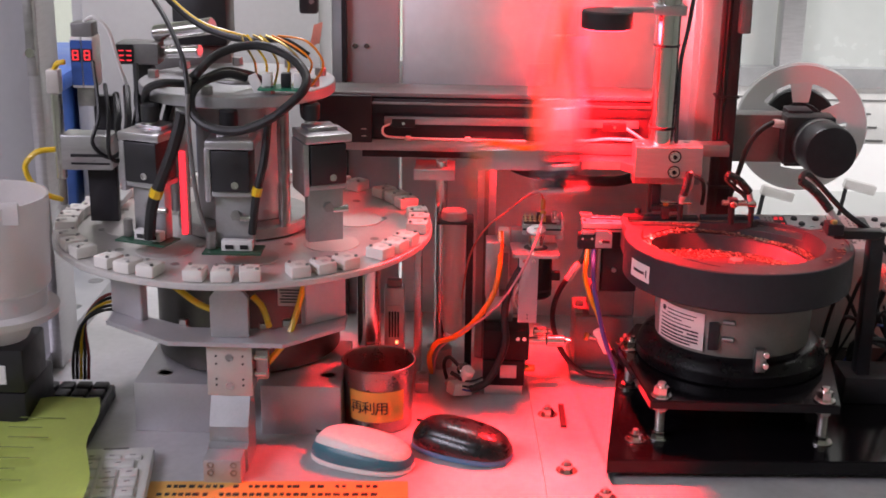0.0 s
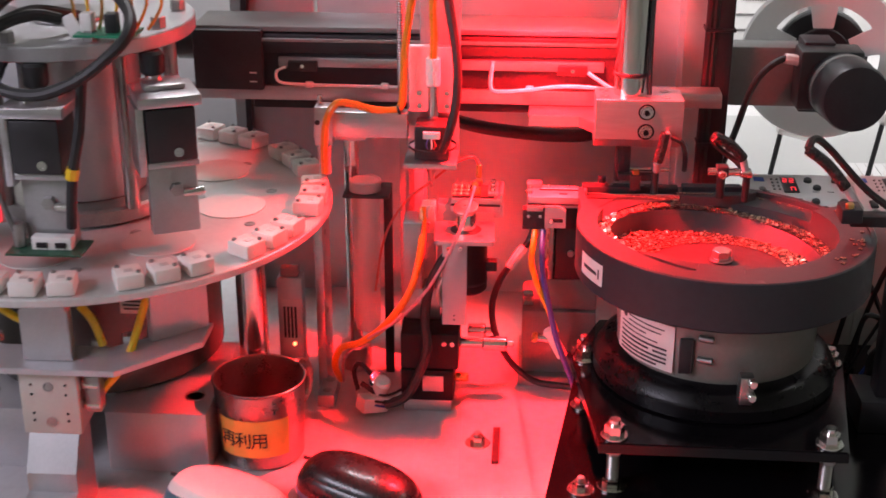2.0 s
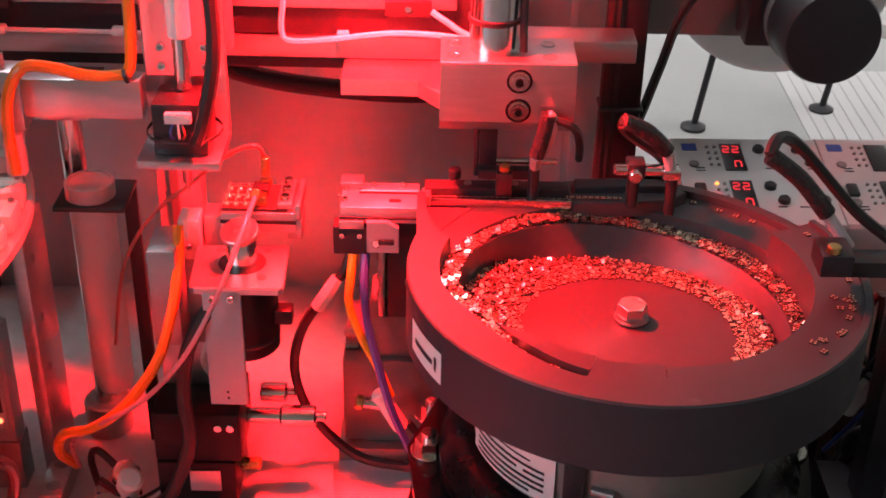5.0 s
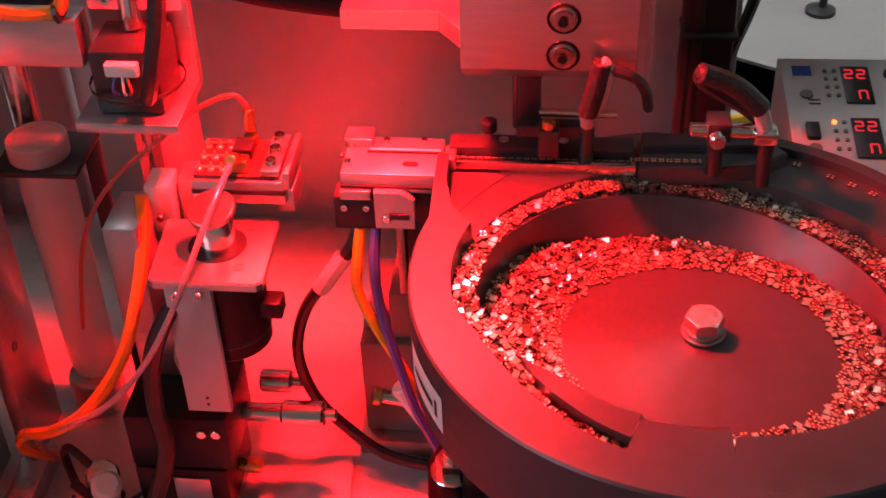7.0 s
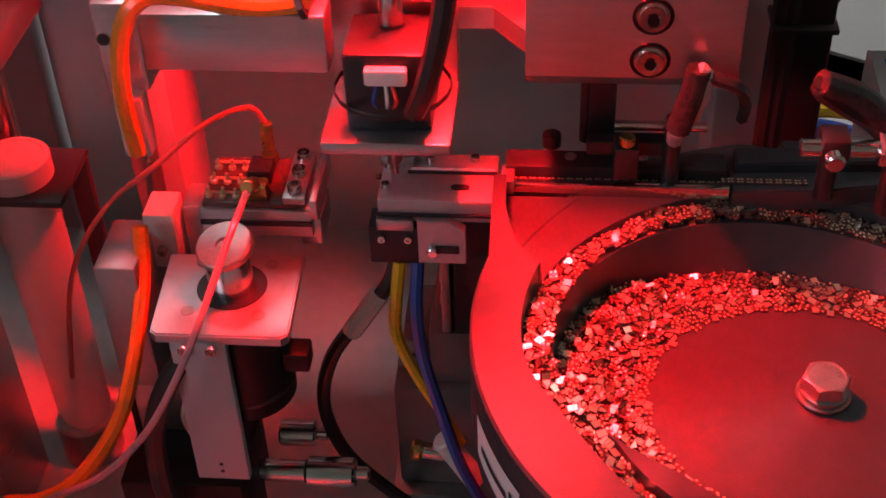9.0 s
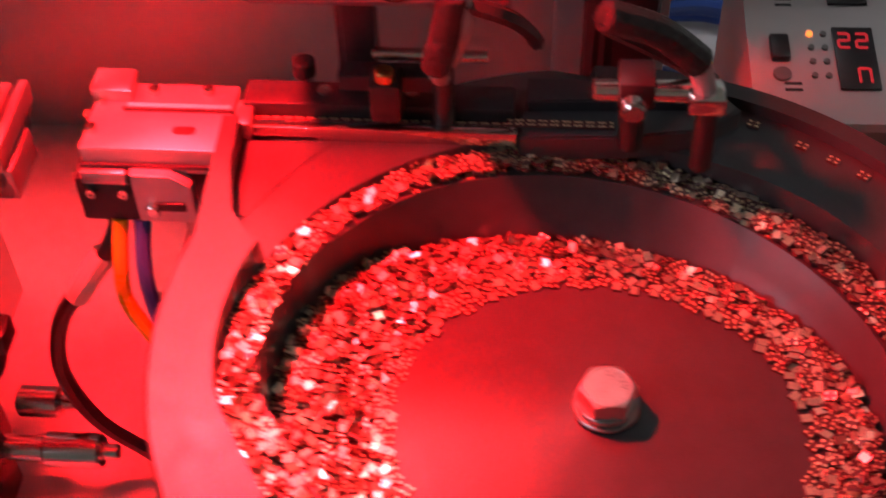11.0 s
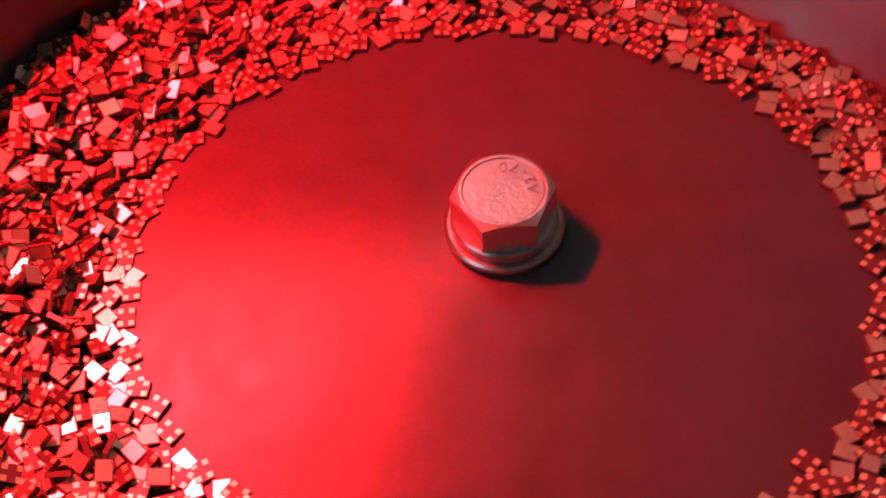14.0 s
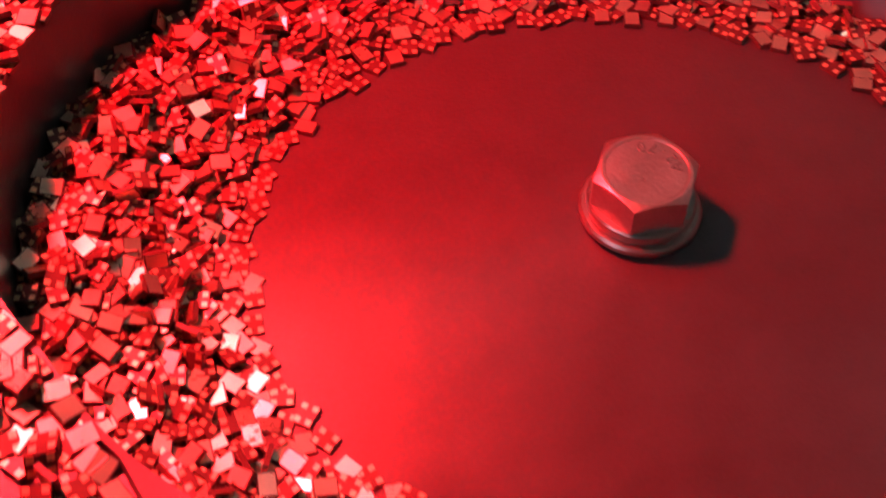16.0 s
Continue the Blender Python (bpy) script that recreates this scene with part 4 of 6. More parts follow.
part("housing", lathe([(0.012, 0.000), (0.0265, 0.000), (0.027, 0.001), (0.027, 0.017), (0.0255, 0.0185), (0.012, 0.0185)], 48), BLACK, rl)
part("led_ring", lathe([(0.013, -0.0012), (0.025, -0.0012), (0.025, -0.0002), (0.013, -0.0002)], 40), LEDRED, rl, "lit red diffuser ring")

# black cable post
post = thing("cable_post", 0.012, 0.172, 0, "black upright post with cables strapped to it", "post")
part("upright", box(0.016, 0.016, 0.62, 0, 0, 0, 0.0015), BLACK_M, post)
part("bracket", box(0.012, 0.02, 0.05, 0.008, -0.012, 0.385, 0.001), GREYP, post)
for x in (-0.010, -0.014):
    part("strapped_cable", tube([(x, -0.006, 0.0), (x, -0.005, 0.15), (x + 0.001, -0.006, 0.30), (x + 0.002, -0.006, 0.5)], 0.004, 8), RUBBER, post)
for z in (0.205, 0.31):
    part("cable_tie", box(0.027, 0.0205, 0.003, -0.004, -0.002, z, 0.001), BLACK, post)

# ---- test stage ----
st = thing("test_stage", 0, 0, 0, "black micrometer stage carrying a bright plate and probe board", "stage")
part("foot", box(0.042, 0.034, 0.012, -0.240, 0.040, 0.0, 0.001), ALU, st, "bright foot block")
part("lower_slide", box(0.046, 0.044, 0.030, -0.240, 0.042, 0.012, 0.0015), STAGEB, st)
part("upper_slide", box(0.050, 0.044, 0.034, -0.238, 0.042, 0.043, 0.0015), STAGEB, st)
part("marked_badge", box(0.018, 0.001, 0.015, -0.235, 0.0193, 0.022, 0.0003), ALU, st)
for x in (-0.2255, -0.2185):
    part("stage_screw", rod(0.0024, 0.0012, 0, 0, 0, 14, 0.0003, m=pose(x, 0.0197, 0.0680, 90)), STEEL, st)
part("thimble_stem", rod(0.0048, 0.020, 0, 0, 0, 20, 0.0005, m=pose(-0.213, 0.048, 0.056, 0, 90)), STEEL, st, "micrometer stem")
part("thimble", rod(0.0066, 0.021, 0, 0, 0, 24, 0.001, m=pose(-0.193, 0.048, 0.056, 0, 90)), STEEL, st, "knurled micrometer thimble")
part("ratchet", rod(0.0030, 0.006, 0, 0, 0, 16, 0.0006, m=pose(-0.172, 0.048, 0.056, 0, 90)), STEEL, st)
part("clamp_knob", rod(0.0060, 0.016, 0, 0, 0, 18, 0.001, m=pose(-0.207, 0.066, 0.060, 0, 90)), STEEL, st, "knurled steel clamp knob")
part("knob_tip", rod(0.0030, 0.005, 0, 0, 0, 14, 0.0006, m=pose(-0.191, 0.066, 0.060, 0, 90)), STEEL, st)
part("clamp_knob", rod(0.0040, 0.012, 0, 0, 0, 16, 0.001, m=pose(-0.217, 0.040, 0.026, 0, 90)), COPPER, st)
part("column_block", box(0.030, 0.026, 0.030, -0.246, 0.062, 0.077, 0.001), ALU, st)
part("angle_plate", box(0.016, 0.030, 0.062, -0.2545, 0.060, 0.107, 0.001), ALU_MATT, st)
part("front_leg", box(0.0205, 0.004, 0.075, -0.2165, 0.0155, 0.0895, 0.0006), PALEG, st, "bright front leg")
for z in (0.0945, 0.0985):
    part("pin_hole", rod(0.0008, 0.0003, 0, 0, 0, 8, m=pose(-0.2165, 0.0134, z, 90)), BLACK, st)
part("dark_motor", rod(0.0185, 0.050, -0.2085, 0.040, 0.112, 32, 0.002), STAGEB, st, "dark round motor below the plate")
part("motor_lug", box(0.010, 0.010, 0.009, -0.1865, 0.036, 0.132, 0.001), STAGEB, st)
part("motor_band", lathe([(0.0186, 0.1205), (0.0189, 0.1210), (0.0189, 0.1225), (0.0186, 0.1230)], 32, caps=False, m=pose(-0.2085, 0.040, 0)), BLACK_M, st)
bmp = slab([(-0.2335, 0.0155), (-0.231, 0.0135), (-0.186, 0.0135), (-0.1835, 0.0155), (-0.1850, 0.060), (-0.236, 0.058)], 0.1625, 0.1665, 0.0006)
part("stage_plate", bmp, ALU, st, "bright rounded stage plate")
part("bore", lathe([(0.0130, 0.16655), (0.0130, 0.1668), (0, 0.1668)], 36, m=pose(-0.2085, 0.040, 0)), BLACK, st)
spin = part("spindle", lathe([(0.0084, 0.1668), (0.0084, 0.1840), (0.0078, 0.1850)], 32, m=pose(-0.2085, 0.040, 0)), STEEL, st, "polished spindle with a slanted cap")
part("slanted_cap", lathe([(0.0100, 0), (0.0106, 0.0006), (0.0106, 0.0030), (0.0100, 0.0036), (0.0030, 0.0036), (0.0026, 0.0026), (0, 0.0026)], 32, m=pose(-0.2085, 0.0405, 0.1838, 14, -6)), STEEL_D, spin)
for x, y in ((-0.222, 0.026), (-0.196, 0.025), (-0.222, 0.053), (-0.196, 0.053)):
    part("plate_hole", lathe([(0.0026, 0.1666), (0.0026, 0.1668), (0, 0.1668)], 14, m=pose(x, y, 0)), STEEL_D, st)
for x in (-0.2215, -0.2115):
    s = part("leg_screw", screw(0.0026), STEEL, st)
    s.matrix_basis = pose(x, 0.0138, 0.1602, 90)
pb = thing("probe_board", 0, 0, 0, "small board with gold pads and screws on a metal clamp", "probe board")
part("clamp_base", box(0.042, 0.032, 0.012, -0.2015, 0.076, 0.1745, 0.0008), ALU, pb)
part("clamp_leg", box(0.008, 0.020, 0.012, -0.1820, 0.074, 0.168, 0.0006), ALU, pb)
part("under_post", box(0.020, 0.016, 0.055, -0.225, 0.084, 0.120, 0.001), ALU_MATT, pb)
BRD = mat("dark_red_board", (0.10, 0.035, 0.03), 0.35, 0.0, 0.3, 200)
brd = part("board", box(0.036, 0.029, 0.002, -0.2035, 0.076, 0.1866, 0.0003), BRD, pb, "dark circuit board")
for k in range(9):
    x, y = -0.2195 + 0.0052 * (k % 3), 0.0655 + 0.0088 * (k // 3)
    o = part("solder_pin", lathe([(0.0016, 0), (0.0015, 0.0010), (0.0007, 0.0016), (0.0006, 0.0042), (0, 0.0046)], 10), GOLD, brd, "gold solder pin")
    o.matrix_basis = pose(x, y, 0.1886, 6 * (k % 3) - 6, 5 * (k % 2))
for y in (0.0655, 0.0745, 0.0850):
    part("gold_trace", box(0.0150, 0.0016, 0.0004, -0.2145, y + 0.0022, 0.1886), GOLD, brd)
part("relay", box(0.0090, 0.0110, 0.0052, -0.2020, 0.0795, 0.1886, 0.0006), BLACK, brd, "small black relay")
part("socket", box(0.0080, 0.0070, 0.0060, -0.2012, 0.0668, 0.1886, 0.0006), COPPER, brd, "square brass coax socket")
part("side_clamp", box(0.0030, 0.0330, 0.0090, -0.1795, 0.0765, 0.1825, 0.0006), ALU, pb, "bright side clamp strip")
part("screw_strip", box(0.0085, 0.0300, 0.0030, -0.1868, 0.0762, 0.1887, 0.0005), ALU, pb)
part("base_slot", box(0.0420, 0.0010, 0.0020, -0.2015, 0.0597, 0.1800), BLACK, pb)
for y in (0.066, 0.076, 0.086):
    s = part("board_screw", screw(0.0034), STEEL, pb)
    s.matrix_basis = pose(-0.1868, y, 0.1917)
part("coax_plug", rod(0.0028, 0.012, 0, 0, 0, 14, 0.0006, m=pose(-0.2015, 0.0640, 0.1960, 60)), COPPER, pb, "small brass coax plug")
part("coax_plug", rod(0.0026, 0.012, -0.1998, 0.086, 0.1966, 14, 0.0006), COPPER, pb, "small brass coax plug")
part("coax_nut", hexa(0.006, 0.004, 0.1905, m=pose(-0.1998, 0.086, 0)), COPPER, pb)
tw = thing("place_post", 0, 0, 0, "narrow upright post with a clear plastic place nest", "post")
part("post", box(0.012, 0.016, 0.150, -0.2430, 0.078, 0.0, 0.0006), ALU_MATT, tw)
part("nest", box(0.012, 0.016, 0.026, -0.2425, 0.076, 0.1505, 0.001), POM, tw, "pale plastic nest")
part("nest_screw", screw(0.0025), STEEL_D, tw).matrix_basis = pose(-0.2425, 0.0678, 0.160, 90)


# ---- table plates and bolts ----
def table_bolt(x, y, z, s=1.0):
    b = thing("table_bolt", x, y, z, "steel hex bolt with a wide washer in the table", "bolt", group="bolts in the table plates")
    part("washer", rod(0.0105 * s, 0.0016, 0, 0, 0, 28, 0.0004), STEEL, b)
    part("head", hexa(0.0105 * s, 0.006 * s, 0.0016), STEEL, b, smooth=False)
    part("stud_end", rod(0.0030 * s, 0.004, 0, 0, 0.0016 + 0.006 * s, 14, 0.0006), STEEL_D, b)
    return b


tagged(obj("cover_plate", slab([(-0.213, 0.07), (-0.203, -0.176), (-0.20, -0.30), (-0.138, -0.30), (-0.140, -0.172), (-0.165, 0.07)], 0.0, 0.004, 0.0005), PLATE), "long thin bare metal cover plate on the table", "plate")
tb = table_bolt(-0.1935, -0.036, 0.004)
for x, y in ((-0.181, -0.166), (-0.148, -0.22)):
    copy_thing(tb, pose(x, y, 0.004))
copy_thing(tb, pose(-0.111, -0.126, 0.0206))
copy_thing(tb, pose(-0.104, 0.060, 0.0500))
tagged(obj("clear_strip", box(0.006, 0.055, 0.003, -0.178, -0.04, 0.004, 0.0005), BLACK), "dark worn slot mark on the cover plate", "slot")
clip = thing("foot_block", -0.330, 0.042, 0, "small bright clamp block with two socket screws on the table", "clamp block")
part("body", box(0.015, 0.038, 0.012, 0, 0, 0, 0.001), ALU, clip)
for dy in (-0.010, 0.010):
    part("socket_screw", lathe([(0.0042, 0.012), (0.0042, 0.0124), (0.0028, 0.0124), (0.0025, 0.0121), (0, 0.0121)], 18, m=pose(0, dy, 0)), STEEL_D, clip)

# ---- uprights behind the stage ----
rod1 = thing("guide_rod", -0.313, 0.105, 0, "slim polished guide rod in a round steel foot", "rod")
part("shaft", rod(0.0068, 0.225, 0, 0, 0.02, 24), STEEL, rod1)
part("foot", rod(0.0145, 0.024, 0, 0, 0, 28, 0.001), STEEL_D, rod1)
part("top_block", box(0.045, 0.05, 0.012, -0.008, 0.01, 0.2260, 0.001), ALU, rod1, "bright block at the top")
up = thing("extrusion_upright", -0.262, 0.150, 0, "tall matt aluminium upright profile behind the stage", "upright")
part("profile", box(0.022, 0.04, 0.240, 0, 0, 0, 0.001), PALEG, up)
part("groove", box(0.005, 0.002, 0.235, 0, -0.0205, 0.002), GREYP, up)
plt = thing("mounting_plate", -0.337, 0.075, 0, "upright aluminium mounting plate with screw holes", "plate")
part("plate", box(0.008, 0.040, 0.175, 0, 0, 0, 0.001), ALU, plt)
for z in (0.04, 0.075, 0.11, 0.15):
    part("hole", lathe([(0.0028, 0), (0.0028, 0.0006), (0.0018, 0.0006), (0.0016, 0.0001), (0, 0.0001)], 12, m=pose(0.0042, -0.008, z, 0, 90)), STEEL_D, plt)
valve = thing("vacuum_sensor", -0.362, 0.052, 0, "slim grey vacuum switch with a glowing red lamp", "sensor")
part("case", box(0.022, 0.016, 0.080, 0, 0, 0.035, 0.0015), ALU_MATT, valve)
part("case_face", box(0.016, 0.001, 0.050, 0, -0.0085, 0.045, 0.0004), WHITEP, valve)
for k in range(4):
    part("printed_bar", box(0.002, 0.0006, 0.030, -0.005 + 0.0032 * k, -0.0092, 0.058), INK, valve)
part("lamp", rod(0.0017, 0.0012, 0, 0, 0, 10, m=pose(0.003, -0.0088, 0.052, 90)), mat("tiny_red_lamp", (0.6, 0.1, 0.05), 0.3, emit=(1.0, 0.10, 0.04), power=9), valve, "glowing red lamp")
part("bracket", box(0.024, 0.018, 0.035, 0, 0, 0, 0.001), STEEL_D, valve)
part("top_socket", box(0.016, 0.010, 0.008, 0, -0.001, 0.1152, 0.0008), GREYP, valve)

FROST = mat("frosted_plastic", (0.78, 0.74, 0.72), 0.35, 0.0, 0.04, 40, alpha=0.55)
tubeh = thing("sample_tube", -0.298, 0.078, 0, "frosted plastic sample tube in a black square holder", "tube")
part("tube", lathe([(0.004, 0.050), (0.010, 0.054), (0.0118, 0.062), (0.0128, 0.186), (0.0140, 0.1865), (0.0140, 0.1950), (0.0132, 0.1957), (0.0118, 0.1957), (0.0114, 0.1950), (0, 0.1950)], 28), FROST, tubeh)
part("holder", box(0.040, 0.036, 0.003, 0.002, 0.002, 0.1832, 0.0008), BLACK, tubeh, "black holder plate")
part("holder_stem", box(0.008, 0.004, 0.1835, 0.018, 0.016, 0, 0.0006), BLACK_M, tubeh)

# ---- valve cluster at the stage's foot ----
vc = thing("air_fittings", -0.288, 0.022, 0, "cluster of pale air fittings and wires on the table", "fittings")
part("body", box(0.026, 0.016, 0.014, -0.004, -0.004, 0.0, 0.002, m=pose(0, 0, 0.002, 0, 12, 35)), WHITE, vc)
part("elbow", rod(0.0075, 0.026, 0, 0, 0, 18, 0.002, m=pose(0.002, 0.006, 0.010, 25, 20, 0)), WHITE, vc)
part("elbow", rod(0.0065, 0.022, 0, 0, 0, 18, 0.002, m=pose(-0.014, 0.004, 0.0085, -10, 70, 20)), FROST, vc)
part("collar", rod(0.0085, 0.006, 0, 0, 0, 18, 0.001, m=pose(0.004, 0.004, 0.026, 25, 20, 0)), STEEL, vc)
for k, c in enumerate((BLUE, RUBBER, WHITE, RUBBER)):
    part("wire", tube([(-0.012 + 0.005 * k, 0.0, 0.016), (0.0 + 0.004 * k, -0.012, 0.012 + 0.003 * k), (0.020, -0.004, 0.008 + 0.004 * k), (0.034, 0.006, 0.024)], 0.0011, 5), c, vc)
part("black_tail", tube([(0.0, 0.006, 0.030), (-0.012, 0.010, 0.040), (-0.018, 0.014, 0.030), (-0.014, 0.010, 0.012)], 0.0022, 6), RUBBER, vc)
part("black_tail", tube([(0.010, 0.008, 0.01), (0.002, -0.004, 0.02), (-0.010, 0.0, 0.026)], 0.0026, 6), RUBBER, vc)


# ---- hoses and cables ----
def hose(name, pts, r, material, label, n=8):
    return tagged(obj(name, tube(pts, r, n), material, smooth=True), label, "hose" if "hose" in name else "cable")


hose("orange_air_hose", [(-0.2465, 0.060, 0.178), (-0.246, 0.050, 0.160), (-0.248, 0.030, 0.138), (-0.256, 0.018, 0.114), (-0.275, 0.012, 0.088), (-0.296, 0.015, 0.070), (-0.314, 0.020, 0.061), (-0.322, 0.03, 0.040), (-0.320, 0.05, 0.014)], 0.0031, ORANGE, "orange air hose curving down beside the stage")
hose("clear_pink_hose", [(-0.2015, 0.054, 0.2000), (-0.2045, 0.032, 0.1950), (-0.211, 0.012, 0.180), (-0.221, 0.004, 0.158), (-0.238, 0.001, 0.128), (-0.262, 0.005, 0.098), (-0.290, 0.012, 0.075), (-0.312, 0.026, 0.05), (-0.318, 0.05, 0.012)], 0.0014, PINK, "thin clear pink hose from the probe board")
hose("thin_red_cable", [(-0.1998, 0.086, 0.2080), (-0.205, 0.084, 0.216), (-0.221, 0.080, 0.211), (-0.242, 0.074, 0.195), (-0.259, 0.070, 0.182), (-0.273, 0.064, 0.164), (-0.282, 0.060, 0.140), (-0.288, 0.055, 0.10)], 0.0011, mat("thin_red_coax", (0.55, 0.12, 0.10), 0.35), "thin red coax cable looping away from the board")
hose("braided_black_cable", [(-0.215, 0.028, 0.158), (-0.228, 0.014, 0.146), (-0.238, 0.012, 0.122), (-0.241, 0.011, 0.095), (-0.239, 0.008, 0.070), (-0.246, 0.008, 0.045), (-0.258, 0.012, 0.020), (-0.276, 0.014, 0.010)], 0.0042, RUBBER, "thick black braided cable hanging before the stage")
hose("white_lead", [(-0.225, 0.030, 0.128), (-0.231, 0.024, 0.112), (-0.222, 0.022, 0.098), (-0.212, 0.026, 0.096)], 0.0018, WHITE, "short white lead behind the stage's leg")
hose("sleeved_cable", [(-0.150, 0.074, 0.160), (-0.155, 0.068, 0.146), (-0.165, 0.065, 0.132), (-0.180, 0.065, 0.108), (-0.186, 0.065, 0.080), (-0.180, 0.066, 0.050), (-0.166, 0.070, 0.024), (-0.146, 0.066, 0.010), (-0.120, 0.060, 0.009), (-0.100, 0.055, 0.010)], 0.0030, RUBBER, "black sleeved cable arching from the track to the table")
hose("white_heat_shrink", [(-0.1585, 0.0675, 0.141), (-0.1655, 0.0650, 0.131), (-0.171, 0.065, 0.122)], 0.0042, WHITE, "white heat shrink on the black cable")
hose("orange_thin_hose", [(-0.150, 0.068, 0.157), (-0.1515, 0.062, 0.142), (-0.152, 0.060, 0.126), (-0.145, 0.060, 0.104), (-0.136, 0.060, 0.084), (-0.1285, 0.062, 0.062)], 0.0026, YELLOW, "thin amber hose from the track's end")
hose("blue_hose", [(-0.143, 0.068, 0.157), (-0.1435, 0.060, 0.140), (-0.142, 0.058, 0.118), (-0.136, 0.056, 0.090), (-0.128, 0.054, 0.058), (-0.117, 0.054, 0.028), (-0.110, 0.054, 0.008)], 0.0026, BLUE, "blue hose running down to the table")
ft = thing("push_fitting", -0.128, 0.062, 0.06, "small white push fitting with a side port", "fitting")
part("body", rod(0.0052, 0.030, 0, 0, 0, 16, 0.001, m=pose(0.006, 0, -0.022, 0, -28, 0)), WHITE, ft)
part("side_port", rod(0.0036, 0.016, 0, 0, 0, 14, 0.001, m=pose(-0.002, 0, -0.006, 0, -80, 0)), STEEL, ft)
part("cap", rod(0.0046, 0.005, 0, 0, 0, 14, 0.001, m=pose(-0.017, 0, -0.004, 0, -80, 0)), COPPER, ft)
hose("black_hose", [(-0.118, 0.062, 0.042), (-0.108, 0.062, 0.028), (-0.100, 0.064, 0.020), (-0.09, 0.07, 0.024)], 0.0026, RUBBER, "short black hose from the push fitting")

# ---- optical sensors over the bowl ----
CUFF = mat("clear_grey_shrink", (0.42, 0.38, 0.38), 0.35, 0.0, 0.2, 200)
BRAID = mat("black_braided_sleeve", (0.016, 0.015, 0.016), 0.24, 0.0, 0.97, 520, 1.0)


def braided(a, b, c, r):
    s = thing("fibre_sensor", 0, 0, 0, "fibre sensor in a black braided sleeve bent over the bowl", "sensor", group="fibre sensors over the bowl")
    part("sleeve", tube([a, ((a[0] + b[0]) / 2 + 0.001, (a[1] + b[1]) / 2, (a[2] + b[2]) / 2 + 0.0025), b], r, 10), BRAID, s)
    part("cuff", tube([b, ((b[0] * 2 + c[0]) / 3, (b[1] * 2 + c[1]) / 3, (b[2] * 2 + c[2]) / 3), c], r * 0.72, 10), CUFF, s, "pale heat shrink cuff")
    return s


s1 = braided((-0.0440, 0.0672, 0.2465), (-0.0492, 0.0680, 0.2210), (-0.0489, 0.0780, 0.2100), 0.0044)
part("return_lead", tube([(-0.0440, 0.0672, 0.2465), (-0.0412, 0.0676, 0.2430), (-0.0420, 0.0684, 0.2330), (-0.0455, 0.0740, 0.2190)], 0.0026, 8), CUFF, s1)
part("tip", rod(0.0032, 0.029, -0.0488, 0.0845, 0.1865, 12, 0.0005), BLACK, s1)
part("tail", tube([(-0.0412, 0.0676, 0.2430), (-0.0300, 0.0690, 0.2380), (-0.0245, 0.0840, 0.2220), (-0.0220, 0.1040, 0.2020)], 0.0024, 6), RUBBER, s1)
s2 = braided((-0.0052, 0.0581, 0.2476), (0.0215, 0.0675, 0.2260), (0.0250, 0.0690, 0.2130), 0.0045)
part("clamp_block", box(0.010, 0.010, 0.006, 0.0250, 0.069, 0.2095, 0.001), STEEL, s2)
part("cross_rod", rod(0.0034, 0.030, 0, 0, 0, 14, 0.0006, m=pose(-0.006, 0.071, 0.2125, 0, 90)), STEEL, s2)
part("post", rod(0.0036, 0.026, 0.006, 0.076, 0.1875, 14), BLACK, s2)
part("clamp_shoe", box(0.010, 0.012, 0.009, 0.006, 0.073, 0.2085, 0.001), BLACK_M, s2)
part("knurled_nut", rod(0.0036, 0.005, 0, 0, 0, 14, 0.0008, m=pose(0.005, 0.0655, 0.2125, 90)), STEEL, s2)
part("tip", rod(0.0032, 0.024, 0.0260, 0.068, 0.1870, 12, 0.0005), BLACK, s2)
part("tail", tube([(-0.0052, 0.0581, 0.2476), (-0.004, 0.064, 0.2400), (0.006, 0.070, 0.2300), (0.018, 0.074, 0.2200), (0.030, 0.090, 0.200)], 0.0026, 6), RUBBER, s2)
s3 = braided((0.060, 0.004, 0.2560), (0.092, 0.0, 0.2260), (0.104, -0.006, 0.2100), 0.0046)
part("tail", tube([(0.060, 0.004, 0.2560), (0.066, 0.012, 0.262), (0.080, 0.02, 0.252), (0.110, 0.01, 0.222), (0.150, 0.0, 0.19), (0.19, 0.0, 0.12), (0.2, 0.02, 0.03)], 0.0032, 6), RUBBER, s3)
part("head_block", box(0.016, 0.020, 0.012, 0.092, -0.020, 0.2070, 0.001), BLACK_M, s3)
part("brass_screw", rod(0.0034, 0.004, 0.090, -0.026, 0.219, 14, 0.0006), COPPER, s3)
part("bar", box(0.048, 0.014, 0.009, 0.118, -0.012, 0.2005, 0.001), BLACK, s3)
part("upright", box(0.014, 0.020, 0.158, 0.140, -0.006, 0.0495, 0.001), BLACK_M, s3, "black upright holder")
part("foot", box(0.06, 0.05, 0.029, 0.150, 0.0, 0.0206, 0.001), BLACK_M, s3)
ts = thing("track_sensor", 0, 0, 0, "black photo sensor bracket with a brass nut over the track", "sensor")
part("hanger", box(0.010, 0.008, 0.034, -0.0745, 0.100, 0.1945, 0.0008), BLACK_M, ts)
part("arm", box(0.034, 0.007, 0.006, -0.063, 0.088, 0.1975, 0.0006), BLACK_M, ts)
part("block", box(0.009, 0.010, 0.014, -0.0655, 0.0835, 0.1905, 0.0008), BLACK, ts)
part("brass_nut", rod(0.0030, 0.004, -0.0655, 0.0815, 0.2046, 14, 0.0006), COPPER, ts)
